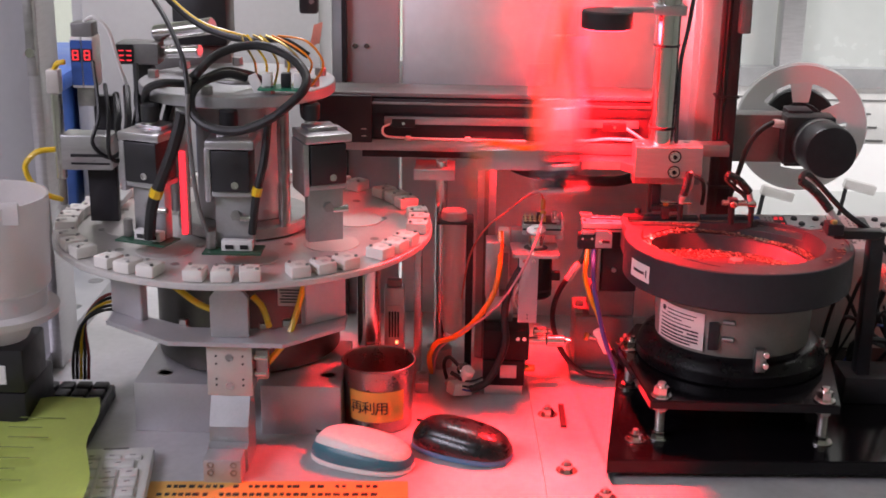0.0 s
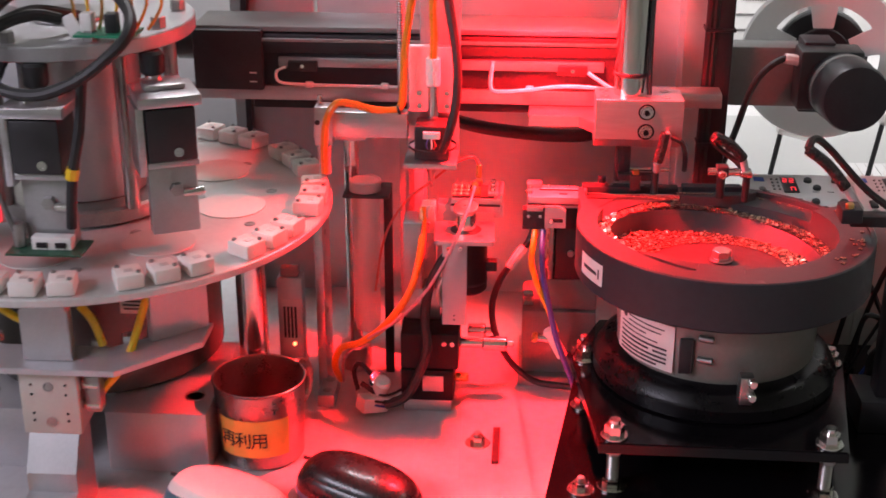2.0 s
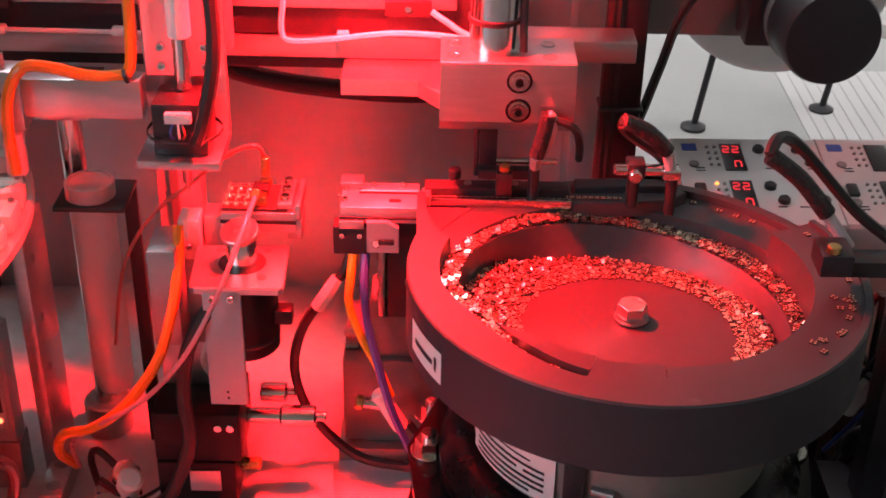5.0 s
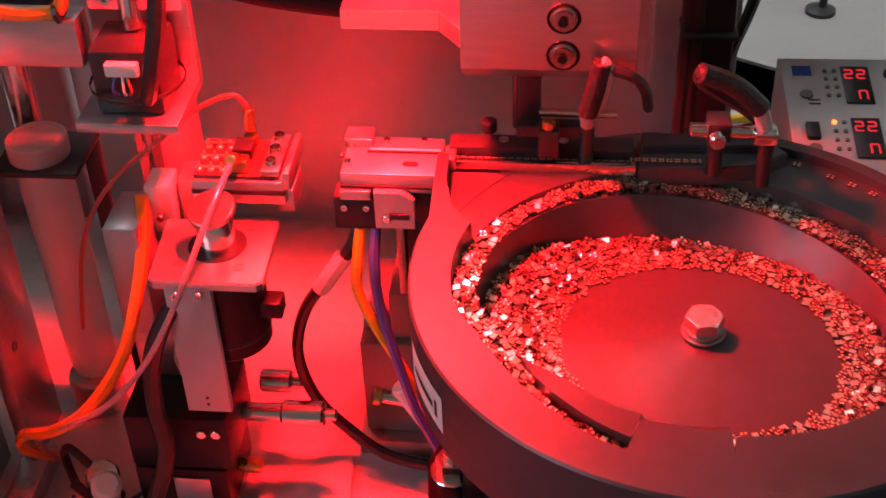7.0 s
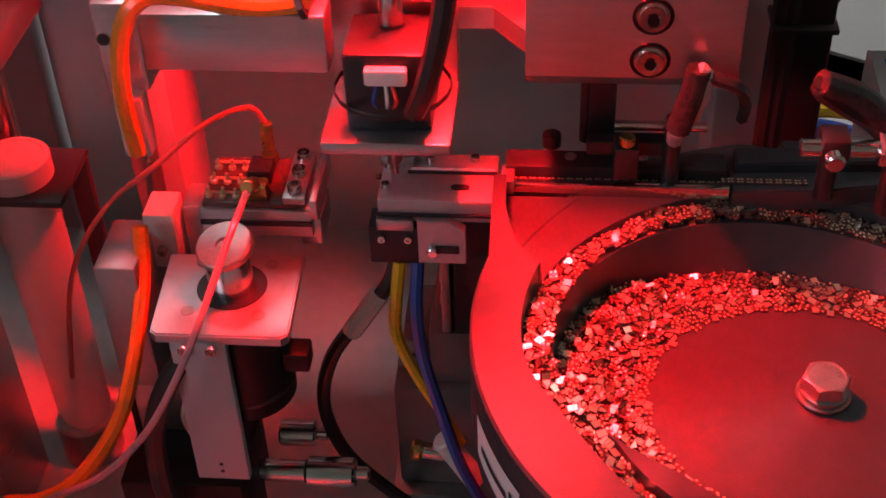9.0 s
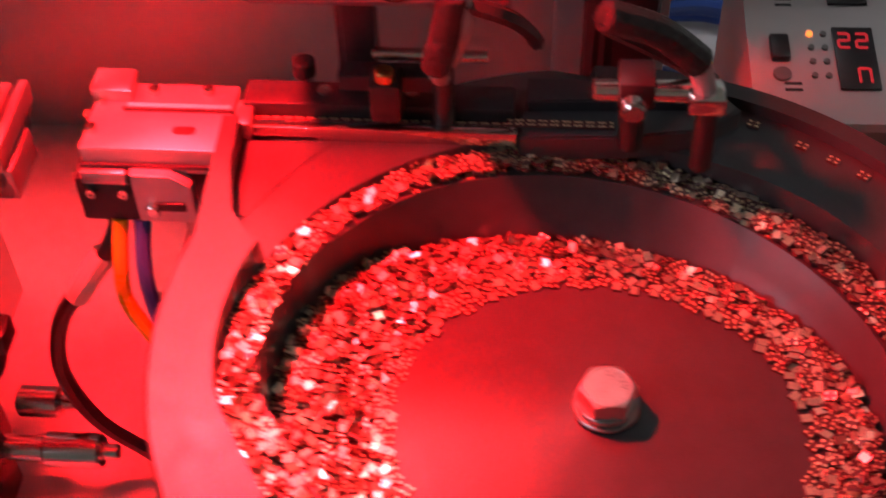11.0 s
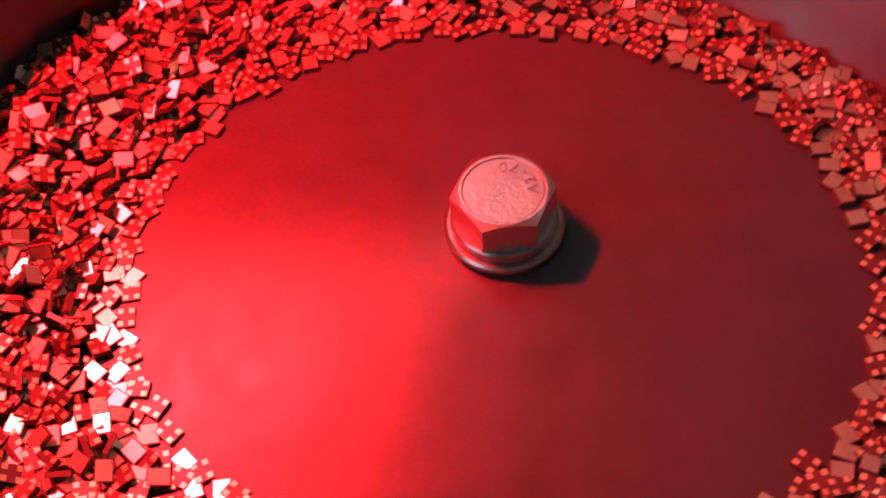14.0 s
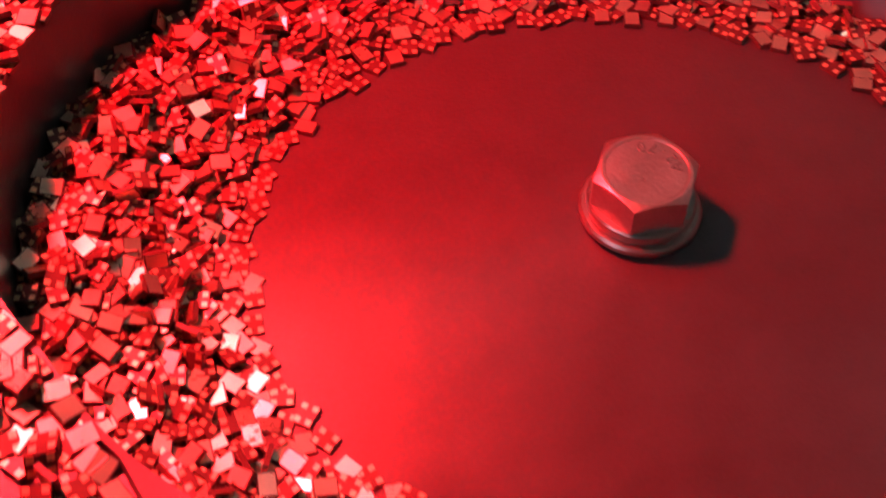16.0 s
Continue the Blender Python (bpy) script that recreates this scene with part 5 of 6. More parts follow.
part("cross_rod", rod(0.0020, 0.034, 0, 0, 0, 12, m=pose(-0.070, 0.092, 0.2060, 0, 90)), STEEL, ts)
part("upright_rod", rod(0.0026, 0.038, -0.080, 0.104, 0.191, 12), BLACK, ts)

# ---- reel and motor ----
reel = thing("tape_reel", 0.140, 0.355, 0.238, "translucent white spoked tape reel with a black hub", "reel", rz=-8)
MILK = mat("milky_plastic", (0.88, 0.88, 0.88), 0.35, 0.0, 0.03, 30, alpha=0.85)
YM = pose(0, 0, 0, 90)
for y0, nm in ((0.010, "front_flange"), (0.026, "rear_flange")):
    part(nm, lathe([(0.058, y0), (0.081, y0), (0.082, y0 + 0.0006), (0.081, y0 + 0.0016), (0.058, y0 + 0.0016)], 72, m=YM @ pose(0, 0, -0.02), caps=False), MILK, reel)
for k in range(5):
    a = 72 * k + 20
    part("spoke", slab([(0.030, -0.010), (0.060, -0.015), (0.060, 0.015), (0.030, 0.010)], -0.0105, -0.009, m=YM @ pose(0, 0, 0, 0, 0, a)), MILK, reel)
part("hub", rod(0.047, 0.014, 0, 0, 0, 48, 0.002, m=YM @ pose(0, 0, -0.030)), BLACK, reel, "black hub disc")
part("core", rod(0.030, 0.004, 0, 0, 0, 40, 0.001, m=YM @ pose(0, 0, -0.012)), BLACK_M, reel)
stand = thing("reel_motor", 0, 0, 0, "black geared motor on a grey beam that turns the reel", "motor")
part("beam", box(0.125, 0.030, 0.060, 0.075, 0.305, 0.2060, 0.002), GREYP, stand, "grey horizontal beam")
part("beam_end", box(0.030, 0.034, 0.070, 0.120, 0.292, 0.205, 0.002), BLACK_M, stand)
part("gearbox", box(0.060, 0.034, 0.058, 0.128, 0.268, 0.214, 0.003), BLACK, stand)
part("can", lathe([(0.0305, -0.012), (0.032, -0.009), (0.032, 0.042), (0.0305, 0.046), (0.024, 0.0475), (0, 0.0475)], 48, m=pose(0.138, 0.250, 0.239, 90, 0, 6)), BLACK_M, stand, "round black motor can")
part("can_band", lathe([(0.0321, 0.0055), (0.0327, 0.006), (0.0327, 0.012), (0.0321, 0.0125)], 48, caps=False, m=pose(0.138, 0.250, 0.239, 90, 0, 6)), GREYP, stand)
part("motor_cable", tube([(0.104, 0.268, 0.256), (0.085, 0.262, 0.262), (0.066, 0.258, 0.250), (0.054, 0.256, 0.230), (0.046, 0.256, 0.200), (0.038, 0.256, 0.17), (0.030, 0.262, 0.13), (0.028, 0.27, 0.05)], 0.0034, 8), RUBBER, stand)
part("cable_cuff", tube([(0.106, 0.268, 0.256), (0.096, 0.264, 0.260), (0.085, 0.262, 0.262)], 0.0052, 8), WHITE, stand)
part("stand_post", box(0.020, 0.02, 0.208, 0.030, 0.31, 0.0, 0.001), GREYP, stand)


# ---- feeder controllers ----
def controller(x, y, rz, digits):
    c = thing("feeder_controller", x, y, 0.0, "white feeder controller box with red digits and black knobs", "controller", rz, group="feeder controllers")
    prof = [(-0.052, 0.118), (-0.036, 0), (0.045, 0), (0.045, 0.1510), (0.040, 0.1540), (-0.054, 0.1408), (-0.055, 0.138)]
    part("case", slab(prof, -0.0485, 0.0485, m=pose(0, 0, 0, 90, 0, 90)), WHITEP, c, smooth=False)
    slope = pose(0, -0.008, 0.1473, 8)

    def on(name, bm, mt, lab=""):
        o = part(name, bm, mt, c, lab)
        o.matrix_basis = slope
        return o
    for wy in (0.026, -0.016):
        w = on("window", box(0.0145, 0.030, 0.0012, -0.0105, wy, 0, 0.0004), BLACK, "dark display window")
        for px, py, cells in ((-0.0142, wy + 0.008, 0b1011011), (-0.0078, wy + 0.008, 0b1011011), (-0.0085, wy - 0.009, 0b0110111)) if digits else ():
            for b in range(7):
                if cells >> b & 1:
                    sx, sy, qx, qy = [(0.0036, 0.0008, 0, 0.0034), (0.0008, 0.0030, 0.0020, 0.0017), (0.0008, 0.0030, 0.0020, -0.0017), (0.0036, 0.0008, 0, -0.0034), (0.0008, 0.0030, -0.0020, -0.0017), (0.0008, 0.0030, -0.0020, 0.0017), (0.0036, 0.0008, 0, 0)][b]
                    part("digit_segment", box(sx, sy, 0.0005, px + qx, py + qy, 0.0012), SEGMENT, w)
        for k in range(8):
            on("lamp", rod(0.0012, 0.0010, -0.026 + 0.005 * (k % 2), wy + 0.012 - 0.0068 * (k // 2), 0, 8), LAMPS if (k == 0 and wy < 0 and digits) else GREYP)
        on("rocker_switch", box(0.007, 0.012, 0.003, -0.0375, wy + 0.004, 0, 0.001), BLACK, "black rocker switch") if wy < 0 else on("brand_patch", box(0.010, 0.008, 0.0003, -0.038, wy + 0.012, 0), BLUE, "plain blue patch")
        for kx, ky in ((0.008, 0.009), (0.014, -0.006), (0.034, 0.009), (0.040, -0.006)):
            on("knob", lathe([(0.0040, 0), (0.0038, 0.0024), (0.0030, 0.0032), (0, 0.0032)], 16, m=pose(kx, wy + ky, 0)), BLACK, "black knob")
        on("button", rod(0.0034, 0.0012, -0.0375, wy - 0.008, 0, 16, 0.0003), GREYP)
        for k in range(5):
            on("printed_bar", box(0.006, 0.0010, 0.0003, (0.012, 0.026, 0.040, -0.034, -0.034)[k], wy - 0.012 - (0.003 if k == 4 else 0), 0), INK)
    return c


SEGMENT = mat("lit_red_segment", (0.5, 0.02, 0.02), 0.4, emit=(1.0, 0.04, 0.06), power=1.0)
LAMPS = mat("lit_amber_lamp", (0.6, 0.2, 0.05), 0.4, emit=(1.0, 0.25, 0.05), power=4.0)
controller(0.103, 0.195, 1, True)
controller(0.201, 0.198, 1, False)
hose("clear_tubing", [(0.16, 0.10, 0.03), (0.18, 0.08, 0.10), (0.172, 0.06, 0.145), (0.190, 0.04, 0.10), (0.20, 0.02, 0.02)], 0.006, FROST, "clear plastic tubing bundle beside the feeder")
for k in range(9):
    g = random.Random(20 + k)
    y0 = 0.02 + 0.012 * k
    hose("wiring_cable", [(0.135 + g.uniform(-.01, .01), y0, 0.022), (0.15 + g.uniform(-.015, .02), y0 - 0.02, 0.07 + g.uniform(0, .06)), (0.175 + g.uniform(-.01, .02), y0 - 0.01, 0.05 + g.uniform(0, .08)), (0.20 + g.uniform(0, .03), y0 + 0.02, 0.022)],
         g.choice((0.0016, 0.0024, 0.0032)), g.choice((RUBBER, RUBBER, RUBBER, WHITE, YELLOW, BLUE)), "loose tangled wiring beside the bowl feeder")

# ---- left side ----
frame_post = thing("frame_post", -0.795, 0.1, 0, "tall grey aluminium machine frame post", "post")
part("profile", box(0.075, 0.06, 1.2, 0, 0, 0, 0.002), PALEG, frame_post)
part("bright_edge", box(0.014, 0.066, 1.2, 0.0445, 0, 0, 0.002), ALU, frame_post)
part("hinge", box(0.010, 0.010, 0.10, 0.046, -0.038, 0.34, 0.001), STEEL_D, frame_post)
part("hinge_screw", rod(0.0055, 0.003, 0, 0, 0, 16, 0.0005, m=pose(0.046, -0.043, 0.365, 90)), STEEL, frame_post)
cup = thing("hopper_cup", -0.752, -0.10, 0, "frosted plastic hopper cup on a black motor", "hopper")
part("shell", lathe([(0.030, 0.105), (0.040, 0.125), (0.062, 0.130), (0.063, 0.137), (0.052, 0.140), (0.052, 0.158), (0.056, 0.162), (0.060, 0.252), (0.058, 0.252), (0.053, 0.164), (0.030, 0.15)], 40), FROST, cup)
part("notch", box(0.018, 0.004, 0.022, 0.040, -0.047, 0.236, 0.001), FROST, cup)
part("motor", box(0.072, 0.07, 0.046, 0, 0, 0.058, 0.003), BLACK, cup, "black motor block")
part("bracket", box(0.09, 0.09, 0.058, -0.01, 0.01, 0.0, 0.002), BLACK_M, cup)
part("rating_label", box(0.012, 0.0006, 0.020, 0.012, -0.0355, 0.068), PAPER, cup)
wp = thing("side_plate", -0.815, 0.20, 0, "pale machined side plate with two countersunk screws", "plate")
part("plate", box(0.12, 0.36, 0.02, 0, 0, 0, 0.001), ALU_MATT, wp)
for y in (0.02, 0.12):
    part("countersunk_screw", lathe([(0.010, 0.02), (0.010, 0.0204), (0.006, 0.0204), (0.005, 0.0202), (0, 0.0202)], 24, m=pose(0.04, y, 0)), STEEL_D, wp)

bk = thing("black_keyboard", -0.735, -0.075, 0, "black computer keyboard lying on the table", "keyboard", rz=2)
part("body", box(0.150, 0.130, 0.016, 0, 0, 0, 0.003), BLACK, bk)
for i in range(8):
    for j in range(6):
        part("key", box(0.0155, 0.0165, 0.007, -0.063 + 0.018 * i, -0.050 + 0.020 * j, 0.0150, 0.002), BLACK, bk)
NOTE = mat("yellow_green_paper", (0.66, 0.76, 0.22), 0.75, 0.0, 0.06, 20, 0.1)
bmn2 = bmesh.new()
gridv = []
for j in range(13):
    row = []
    for i in range(9):
        u, v = i / 8, j / 12
        x = -0.760 + 0.100 * u + 0.046 * (1 - v) * u + 0.004 * math.sin(9 * v)
        y = -0.300 + 0.205 * v + 0.012 * u * v
        z = 0.0262 + 0.006 * v * v + 0.0028 * math.sin(7 * u + 4 * v) + 0.004 * u ** 4
        row.append(bmn2.verts.new((x, y, z)))
    gridv.append(row)
for j in range(12):
    for i in range(8):
        bmn2.faces.new((gridv[j][i], gridv[j][i + 1], gridv[j + 1][i + 1], gridv[j + 1][i]))
bmesh.ops.solidify(bmn2, geom=bmn2.faces[:], thickness=0.0004)
nt = thing("note_sheet", 0, 0, 0, "crumpled yellow-green note sheet lying over the black keyboard", "paper")
sheet = part("sheet", bmn2, NOTE, nt)
PENCIL = mat("faint_print", (0.22, 0.27, 0.07), 0.8)
for k in range(7):
    part("printed_line", box(0.045 - 0.006 * (k % 3), 0.0016, 0.0004, -0.700 - 0.010 * (k % 2), -0.270 + 0.022 * k, 0.0340), PENCIL, sheet)

wk = thing("white_keyboard", -0.600, -0.228, 0, "compact white keyboard with rows of pale keys", "keyboard", rz=8)
KEYW = mat("pale_key_plastic", (0.70, 0.69, 0.67), 0.5, 0.0, 0.05, 60)
part("body", box(0.090, 0.150, 0.013, -0.02, 0, 0, 0.004), WHITE, wk)
for j in range(7):
    for i in range(4):
        if j == 5 and i == 3:
            continue
        wd = 0.030 if (j == 5 and i == 2) else 0.0165
        xx = -0.052 + 0.0195 * i + (0.0075 if wd > 0.02 else 0)
        k = part("key", box(wd, 0.0160 if j < 6 else 0.008, 0.004, xx, -0.064 + 0.0195 * j - (0.004 if j == 6 else 0), 0.0125, 0.0015), KEYW, wk)
        part("legend", box(0.005, 0.0012, 0.0003, xx, -0.064 + 0.0195 * j - (0.004 if j == 6 else 0), 0.0166), GREYP, k)
part("maker_mark", box(0.024, 0.0030, 0.0003, -0.012, 0.0705, 0.0131), GREYP, wk, "plain grey mark")

STRIP = mat("orange_notice_tape", (0.78, 0.42, 0.10), 0.55, 0.0, 0.05, 40)
stp = thing("notice_strip", -0.455, -0.218, 0, "orange notice strip stuck along the table's front", "label", rz=3)
part("tape", box(0.245, 0.046, 0.0008, 0, 0, 0, 0.0003), STRIP, stp)
g = random.Random(8)
for row, y in enumerate((0.012, -0.004)):
    x = -0.110
    while x < 0.105:
        w = g.uniform(0.0035, 0.0065)
        if g.random() < 0.84:
            part("printed_mark", box(w, 0.0052, 0.0004, x, y, 0.0008), INK, stp)
        x += w + 0.0025


def mouse(x, y, rz, top, side, label):
    m = thing("computer_mouse", x, y, 0, label, "mouse", rz, group="wireless mice on the table")

    def dome(a, b, h, z0, z1, e=2.5):
        bm = bmesh.new()
        rings, n = [], 40
        for j in range(13):
            v = j / 12
            zz = z0 + (z1 - z0) * math.sin(v * math.pi / 2)
            k = math.cos(v * math.pi / 2) ** 0.62
            ring = []
            for i in range(n):
                t = 2 * math.pi * i / n
                c, s = math.cos(t), math.sin(t)
                px = a * abs(c) ** (2 / e) * (1 if c > 0 else -1) * k
                py = b * abs(s) ** (2 / e) * (1 if s > 0 else -1) * k
                ring.append(bm.verts.new((px, py, z0 + (zz - z0) * (1 - 0.18 * (px / a)))))
            rings.append(ring)
        for p, q in zip(rings, rings[1:]):
            for i in range(n):
                bm.faces.new((p[i], p[(i + 1) % n], q[(i + 1) % n], q[i]))
        bm.faces.new(rings[0][::-1])
        bm.faces.new(rings[-1])
        return bm
    part("base", dome(0.0535, 0.0300, 1, 0.001, 0.016), WHITE if top is WHITE else side, m)
    part("side_shell", dome(0.0530, 0.0296, 1, 0.0062, 0.0270), side, m, "coloured side shell")
    part("top_shell", dome(0.0500, 0.0262, 1, 0.0130, 0.0305), top, m, "domed top shell")
    part("scroll_wheel", rod(0.0050, 0.005, 0, 0, 0, 18, 0.001, m=pose(-0.032, -0.0025, 0.0245, -90)), GREYP, m)
    part("button_split", box(0.020, 0.0008, 0.0030, -0.041, 0, 0.0215), BLACK, m)
    part("maker_mark", box(0.010, 0.0022, 0.0004, 0.016, 0, 0.0301, m=pose(0, 0, 0, 0, 6)), GREYP, m)
    return m


TEAL = mat("teal_plastic", (0.045, 0.17, 0.22), 0.35, 0.0, 0.05, 60)
SKY = mat("sky_blue_plastic", (0.10, 0.24, 0.42), 0.35, 0.0, 0.05, 60)
GLOSSB = mat("satin_black_plastic", (0.012, 0.011, 0.012), 0.28, 0.0, 0.1, 80, coat=0.2)
mouse(-0.381, -0.146, -20, WHITE, TEAL, "white wireless mouse with teal sides on the table")
mb = mouse(-0.283, -0.118, -24, GLOSSB, GLOSSB, "black wireless mouse with a blue base on the table")
for o in mb.children:
    if o.name.startswith("base"):
        o.data.materials.clear()
        o.data.materials.append(SKY)

MUGS = mat("dull_stainless", (0.30, 0.28, 0.27), 0.30, 0.95, 0.12, 60, 0.1)
mug = thing("metal_mug", -0.372, -0.052, 0, "stainless steel mug with an orange paper label", "mug")
part("body", lathe([(0.0, 0.001), (0.0325, 0.0), (0.0345, 0.002), (0.0372, 0.068), (0.0385, 0.0695), (0.0388, 0.0705), (0.0380, 0.0712), (0.0366, 0.0705), (0.0360, 0.068), (0.0335, 0.004), (0, 0.003)], 64, caps=False), MUGS, mug)
part("handle", tube([(0.030, 0.020, 0.060), (0.040, 0.027, 0.062), (0.050, 0.033, 0.055), (0.052, 0.034, 0.040), (0.046, 0.030, 0.026), (0.031, 0.020, 0.022)], 0.0036, 10), MUGS, mug).matrix_basis = pose(0, 0, 0, 0, 0, 26)
ORL = mat("orange_label_paper", (0.80, 0.46, 0.10), 0.6, 0.0, 0.05, 60)
bl = bmesh.new()
lo, hi = [], []
for k in range(17):
    a = radians(222 + 96 * k / 16)
    for z, arr in ((0.014, lo), (0.048, hi)):
        r = 0.0347 + 0.0027 * z / 0.068 + 0.0008
        arr.append(bl.verts.new((r * math.cos(a), r * math.sin(a), z)))
for k in range(16):
    bl.faces.new((lo[k], lo[k + 1], hi[k + 1], hi[k]))
ml = part("label", bl, ORL, mug, "orange paper label with black characters")
for i, ch in enumerate("再利用"):
    a = radians(237 + 21 * i)
    tx = bpy.data.curves.new("character", "FONT")
    tx.body, tx.size, tx.align_x, tx.extrude = ch, 0.0150, "CENTER", 0.00015
    tx.materials.append(INK)
    o = new("character", tx)
    o.parent = ml
    o.matrix_basis = pose(0.0374 * math.cos(a), 0.0374 * math.sin(a), 0.0250, 90, 0, math.degrees(a) + 90)

# ---- gauges, cylinder and cables over the dial ----
gd = thing("pressure_switch", -0.679, 0.02, 0, "pair of blue digital pressure switches with red digits", "pressure switch")
BLUEP = mat("blue_case", (0.05, 0.12, 0.42), 0.35)
for k in (0, 1):
    q = part("case", box(0.0115, 0.028, 0.052, -0.006 + 0.012 * k, 0, 0.3385, 0.001), WHITE, gd)
    part("face", box(0.0105, 0.001, 0.046, -0.006 + 0.012 * k, -0.0148, 0.3415), BLUEP, q, "blue face")
    w = part("window", box(0.0095, 0.001, 0.013, -0.006 + 0.012 * k, -0.0156, 0.3660), BLACK, q)
    for dz in (0.0015, 0.006, 0.0105):
        part("digit_segment", box(0.006, 0.0006, 0.0013, -0.006 + 0.012 * k, -0.0164, 0.3660 + dz), SEGMENT, w)
    for dx in (-0.0026, 0.0026):
        part("digit_segment", box(0.0012, 0.0006, 0.0085, -0.006 + 0.012 * k + dx, -0.0164, 0.3680), SEGMENT, w)
part("cap", box(0.022, 0.022, 0.014, 0, 0, 0.3905, 0.001), GREYP, gd)
part("connector", box(0.018, 0.016, 0.020, 0, 0, 0.3180, 0.001), STEEL_D, gd)
part("bracket", box(0.020, 0.010, 0.125, 0.010, 0.020, 0.20, 0.001), BLACK_M, gd)
part("bracket_foot", box(0.02, 0.06, 0.008, 0.010, 0.045, 0.2, 0.001), ALU_MATT, gd)
part("lead", tube([(0.0, 0.0, 0.404), (0.012, -0.004, 0.410), (0.026, -0.004, 0.396), (0.034, 0.0, 0.360), (0.042, 0.004, 0.33)], 0.0020, 6), WHITE, gd)
g2 = thing("digital_gauge", -0.630, 0.05, 0, "blue gauge block with red digits and silver tubes", "gauge")
part("case", box(0.044, 0.03, 0.022, 0, 0, 0.3585, 0.001), GREYP, g2)
part("face", box(0.018, 0.001, 0.020, -0.012, -0.0155, 0.3595), BLACK, g2)
for dx in (-0.016, -0.008):
    for dz in (0.004, 0.009, 0.014):
        part("digit_segment", box(0.005, 0.0006, 0.0014, dx, -0.0164, 0.3585 + dz), SEGMENT, g2)
part("tube", rod(0.009, 0.07, 0, 0, 0, 18, 0.001, m=pose(0.015, 0.01, 0.388, 0, 80, -20)), STEEL, g2)
part("tube", rod(0.007, 0.05, 0, 0, 0, 18, 0.001, m=pose(0.020, 0.0, 0.370, 0, 85, -20)), STEEL, g2)
part("stem", box(0.02, 0.02, 0.155, 0.0, 0.012, 0.2035, 0.001), BLACK_M, g2)
cy = thing("air_slide", -0.674, -0.004, 0, "light metal air slide with a vertical chrome cylinder", "slide")
part("body", box(0.052, 0.030, 0.036, 0, 0, 0.258, 0.001), ALU, cy)
part("rail_line", box(0.040, 0.001, 0.003, 0.004, -0.0156, 0.272), BLACK, cy)
part("rail_line", box(0.040, 0.001, 0.002, 0.004, -0.0156, 0.264), BLACK, cy)
part("cylinder", rod(0.0058, 0.090, -0.030, -0.004, 0.246, 20, 0.001), STEEL, cy)
part("rod_end", rod(0.0040, 0.030, -0.030, -0.004, 0.218, 16, 0.001), STEEL_D, cy)
part("top_fitting", box(0.013, 0.013, 0.024, -0.031, -0.004, 0.336, 0.001), BEIGE, cy)
part("support", box(0.030, 0.010, 0.062, 0.008, 0.014, 0.1965, 0.001), BLACK_M, cy)
part("yellow_hose", tube([(-0.031, -0.004, 0.358), (-0.026, -0.006, 0.366), (-0.018, -0.006, 0.368)], 0.0028, 8), YELLOW, cy)
part("yellow_hose", tube([(-0.030, -0.006, 0.224), (-0.044, -0.012, 0.230), (-0.060, -0.014, 0.245), (-0.064, -0.014, 0.262), (-0.052, -0.010, 0.275), (-0.034, -0.006, 0.277)], 0.0030, 8), YELLOW, cy, "yellow air hose loop")
rb = thing("camera_housing", -0.578, 0.13, 0, "dark camera housing on a grey bracket above the dial", "camera housing")
part("case", box(0.060, 0.05, 0.055, 0, 0, 0.368, 0.004, m=pose(0, 0, 0, 0, 0, 0)), BLACK, rb)
part("bracket", box(0.085, 0.02, 0.065, -0.012, 0.0, 0.3, 0.002), GREYP, rb)
part("stem", box(0.03, 0.03, 0.3, 0, 0.05, 0, 0.002), GREYP, rb)
hose("black_loop_cable", [(-0.548, -0.07, 0.358), (-0.546, -0.09, 0.368), (-0.539, -0.10, 0.375), (-0.527, -0.08, 0.387), (-0.507, -0.07, 0.395), (-0.481, -0.07, 0.397), (-0.455, -0.08, 0.389), (-0.438, -0.10, 0.378), (-0.435, -0.12, 0.367), (-0.448, -0.13, 0.353), (-0.469, -0.135, 0.338), (-0.497, -0.135, 0.328), (-0.524, -0.13, 0.330), (-0.540, -0.12, 0.340), (-0.543, -0.112, 0.356), (-0.535, -0.095, 0.366), (-0.515, -0.08, 0.371), (-0.498, -0.07, 0.366)], 0.0044, RUBBER, "thick black cable coiled over the top plate", 10)
hose("black_loop_cable", [(-0.600, -0.06, 0.34), (-0.588, -0.095, 0.358), (-0.570, -0.105, 0.366), (-0.545, -0.09, 0.364), (-0.520, -0.07, 0.372), (-0.50, -0.05, 0.366), (-0.49, -0.03, 0.357)], 0.0040, RUBBER, "thick black cable coiled over the top plate", 8)
hose("black_drop_cable", [(-0.552, -0.115, 0.340), (-0.560, -0.118, 0.310), (-0.572, -0.118, 0.280), (-0.584, -0.116, 0.250), (-0.590, -0.112, 0.215)], 0.0058, RUBBER, "black cable dropping to a probe head", 8)
hose("black_drop_cable", [(-0.470, -0.118, 0.340), (-0.474, -0.124, 0.300), (-0.482, -0.126, 0.265), (-0.488, -0.122, 0.225)], 0.0040, RUBBER, "black cable dropping to a probe head", 8)
hose("cable_marker", [(-0.4805, -0.1262, 0.272), (-0.4825, -0.1262, 0.264)], 0.0050, YELLOW, "yellow numbered marker sleeve on a cable")
hose("cable_marker", [(-0.578, -0.1178, 0.266), (-0.581, -0.1172, 0.258)], 0.0066, YELLOW, "yellow numbered marker sleeve on a cable")
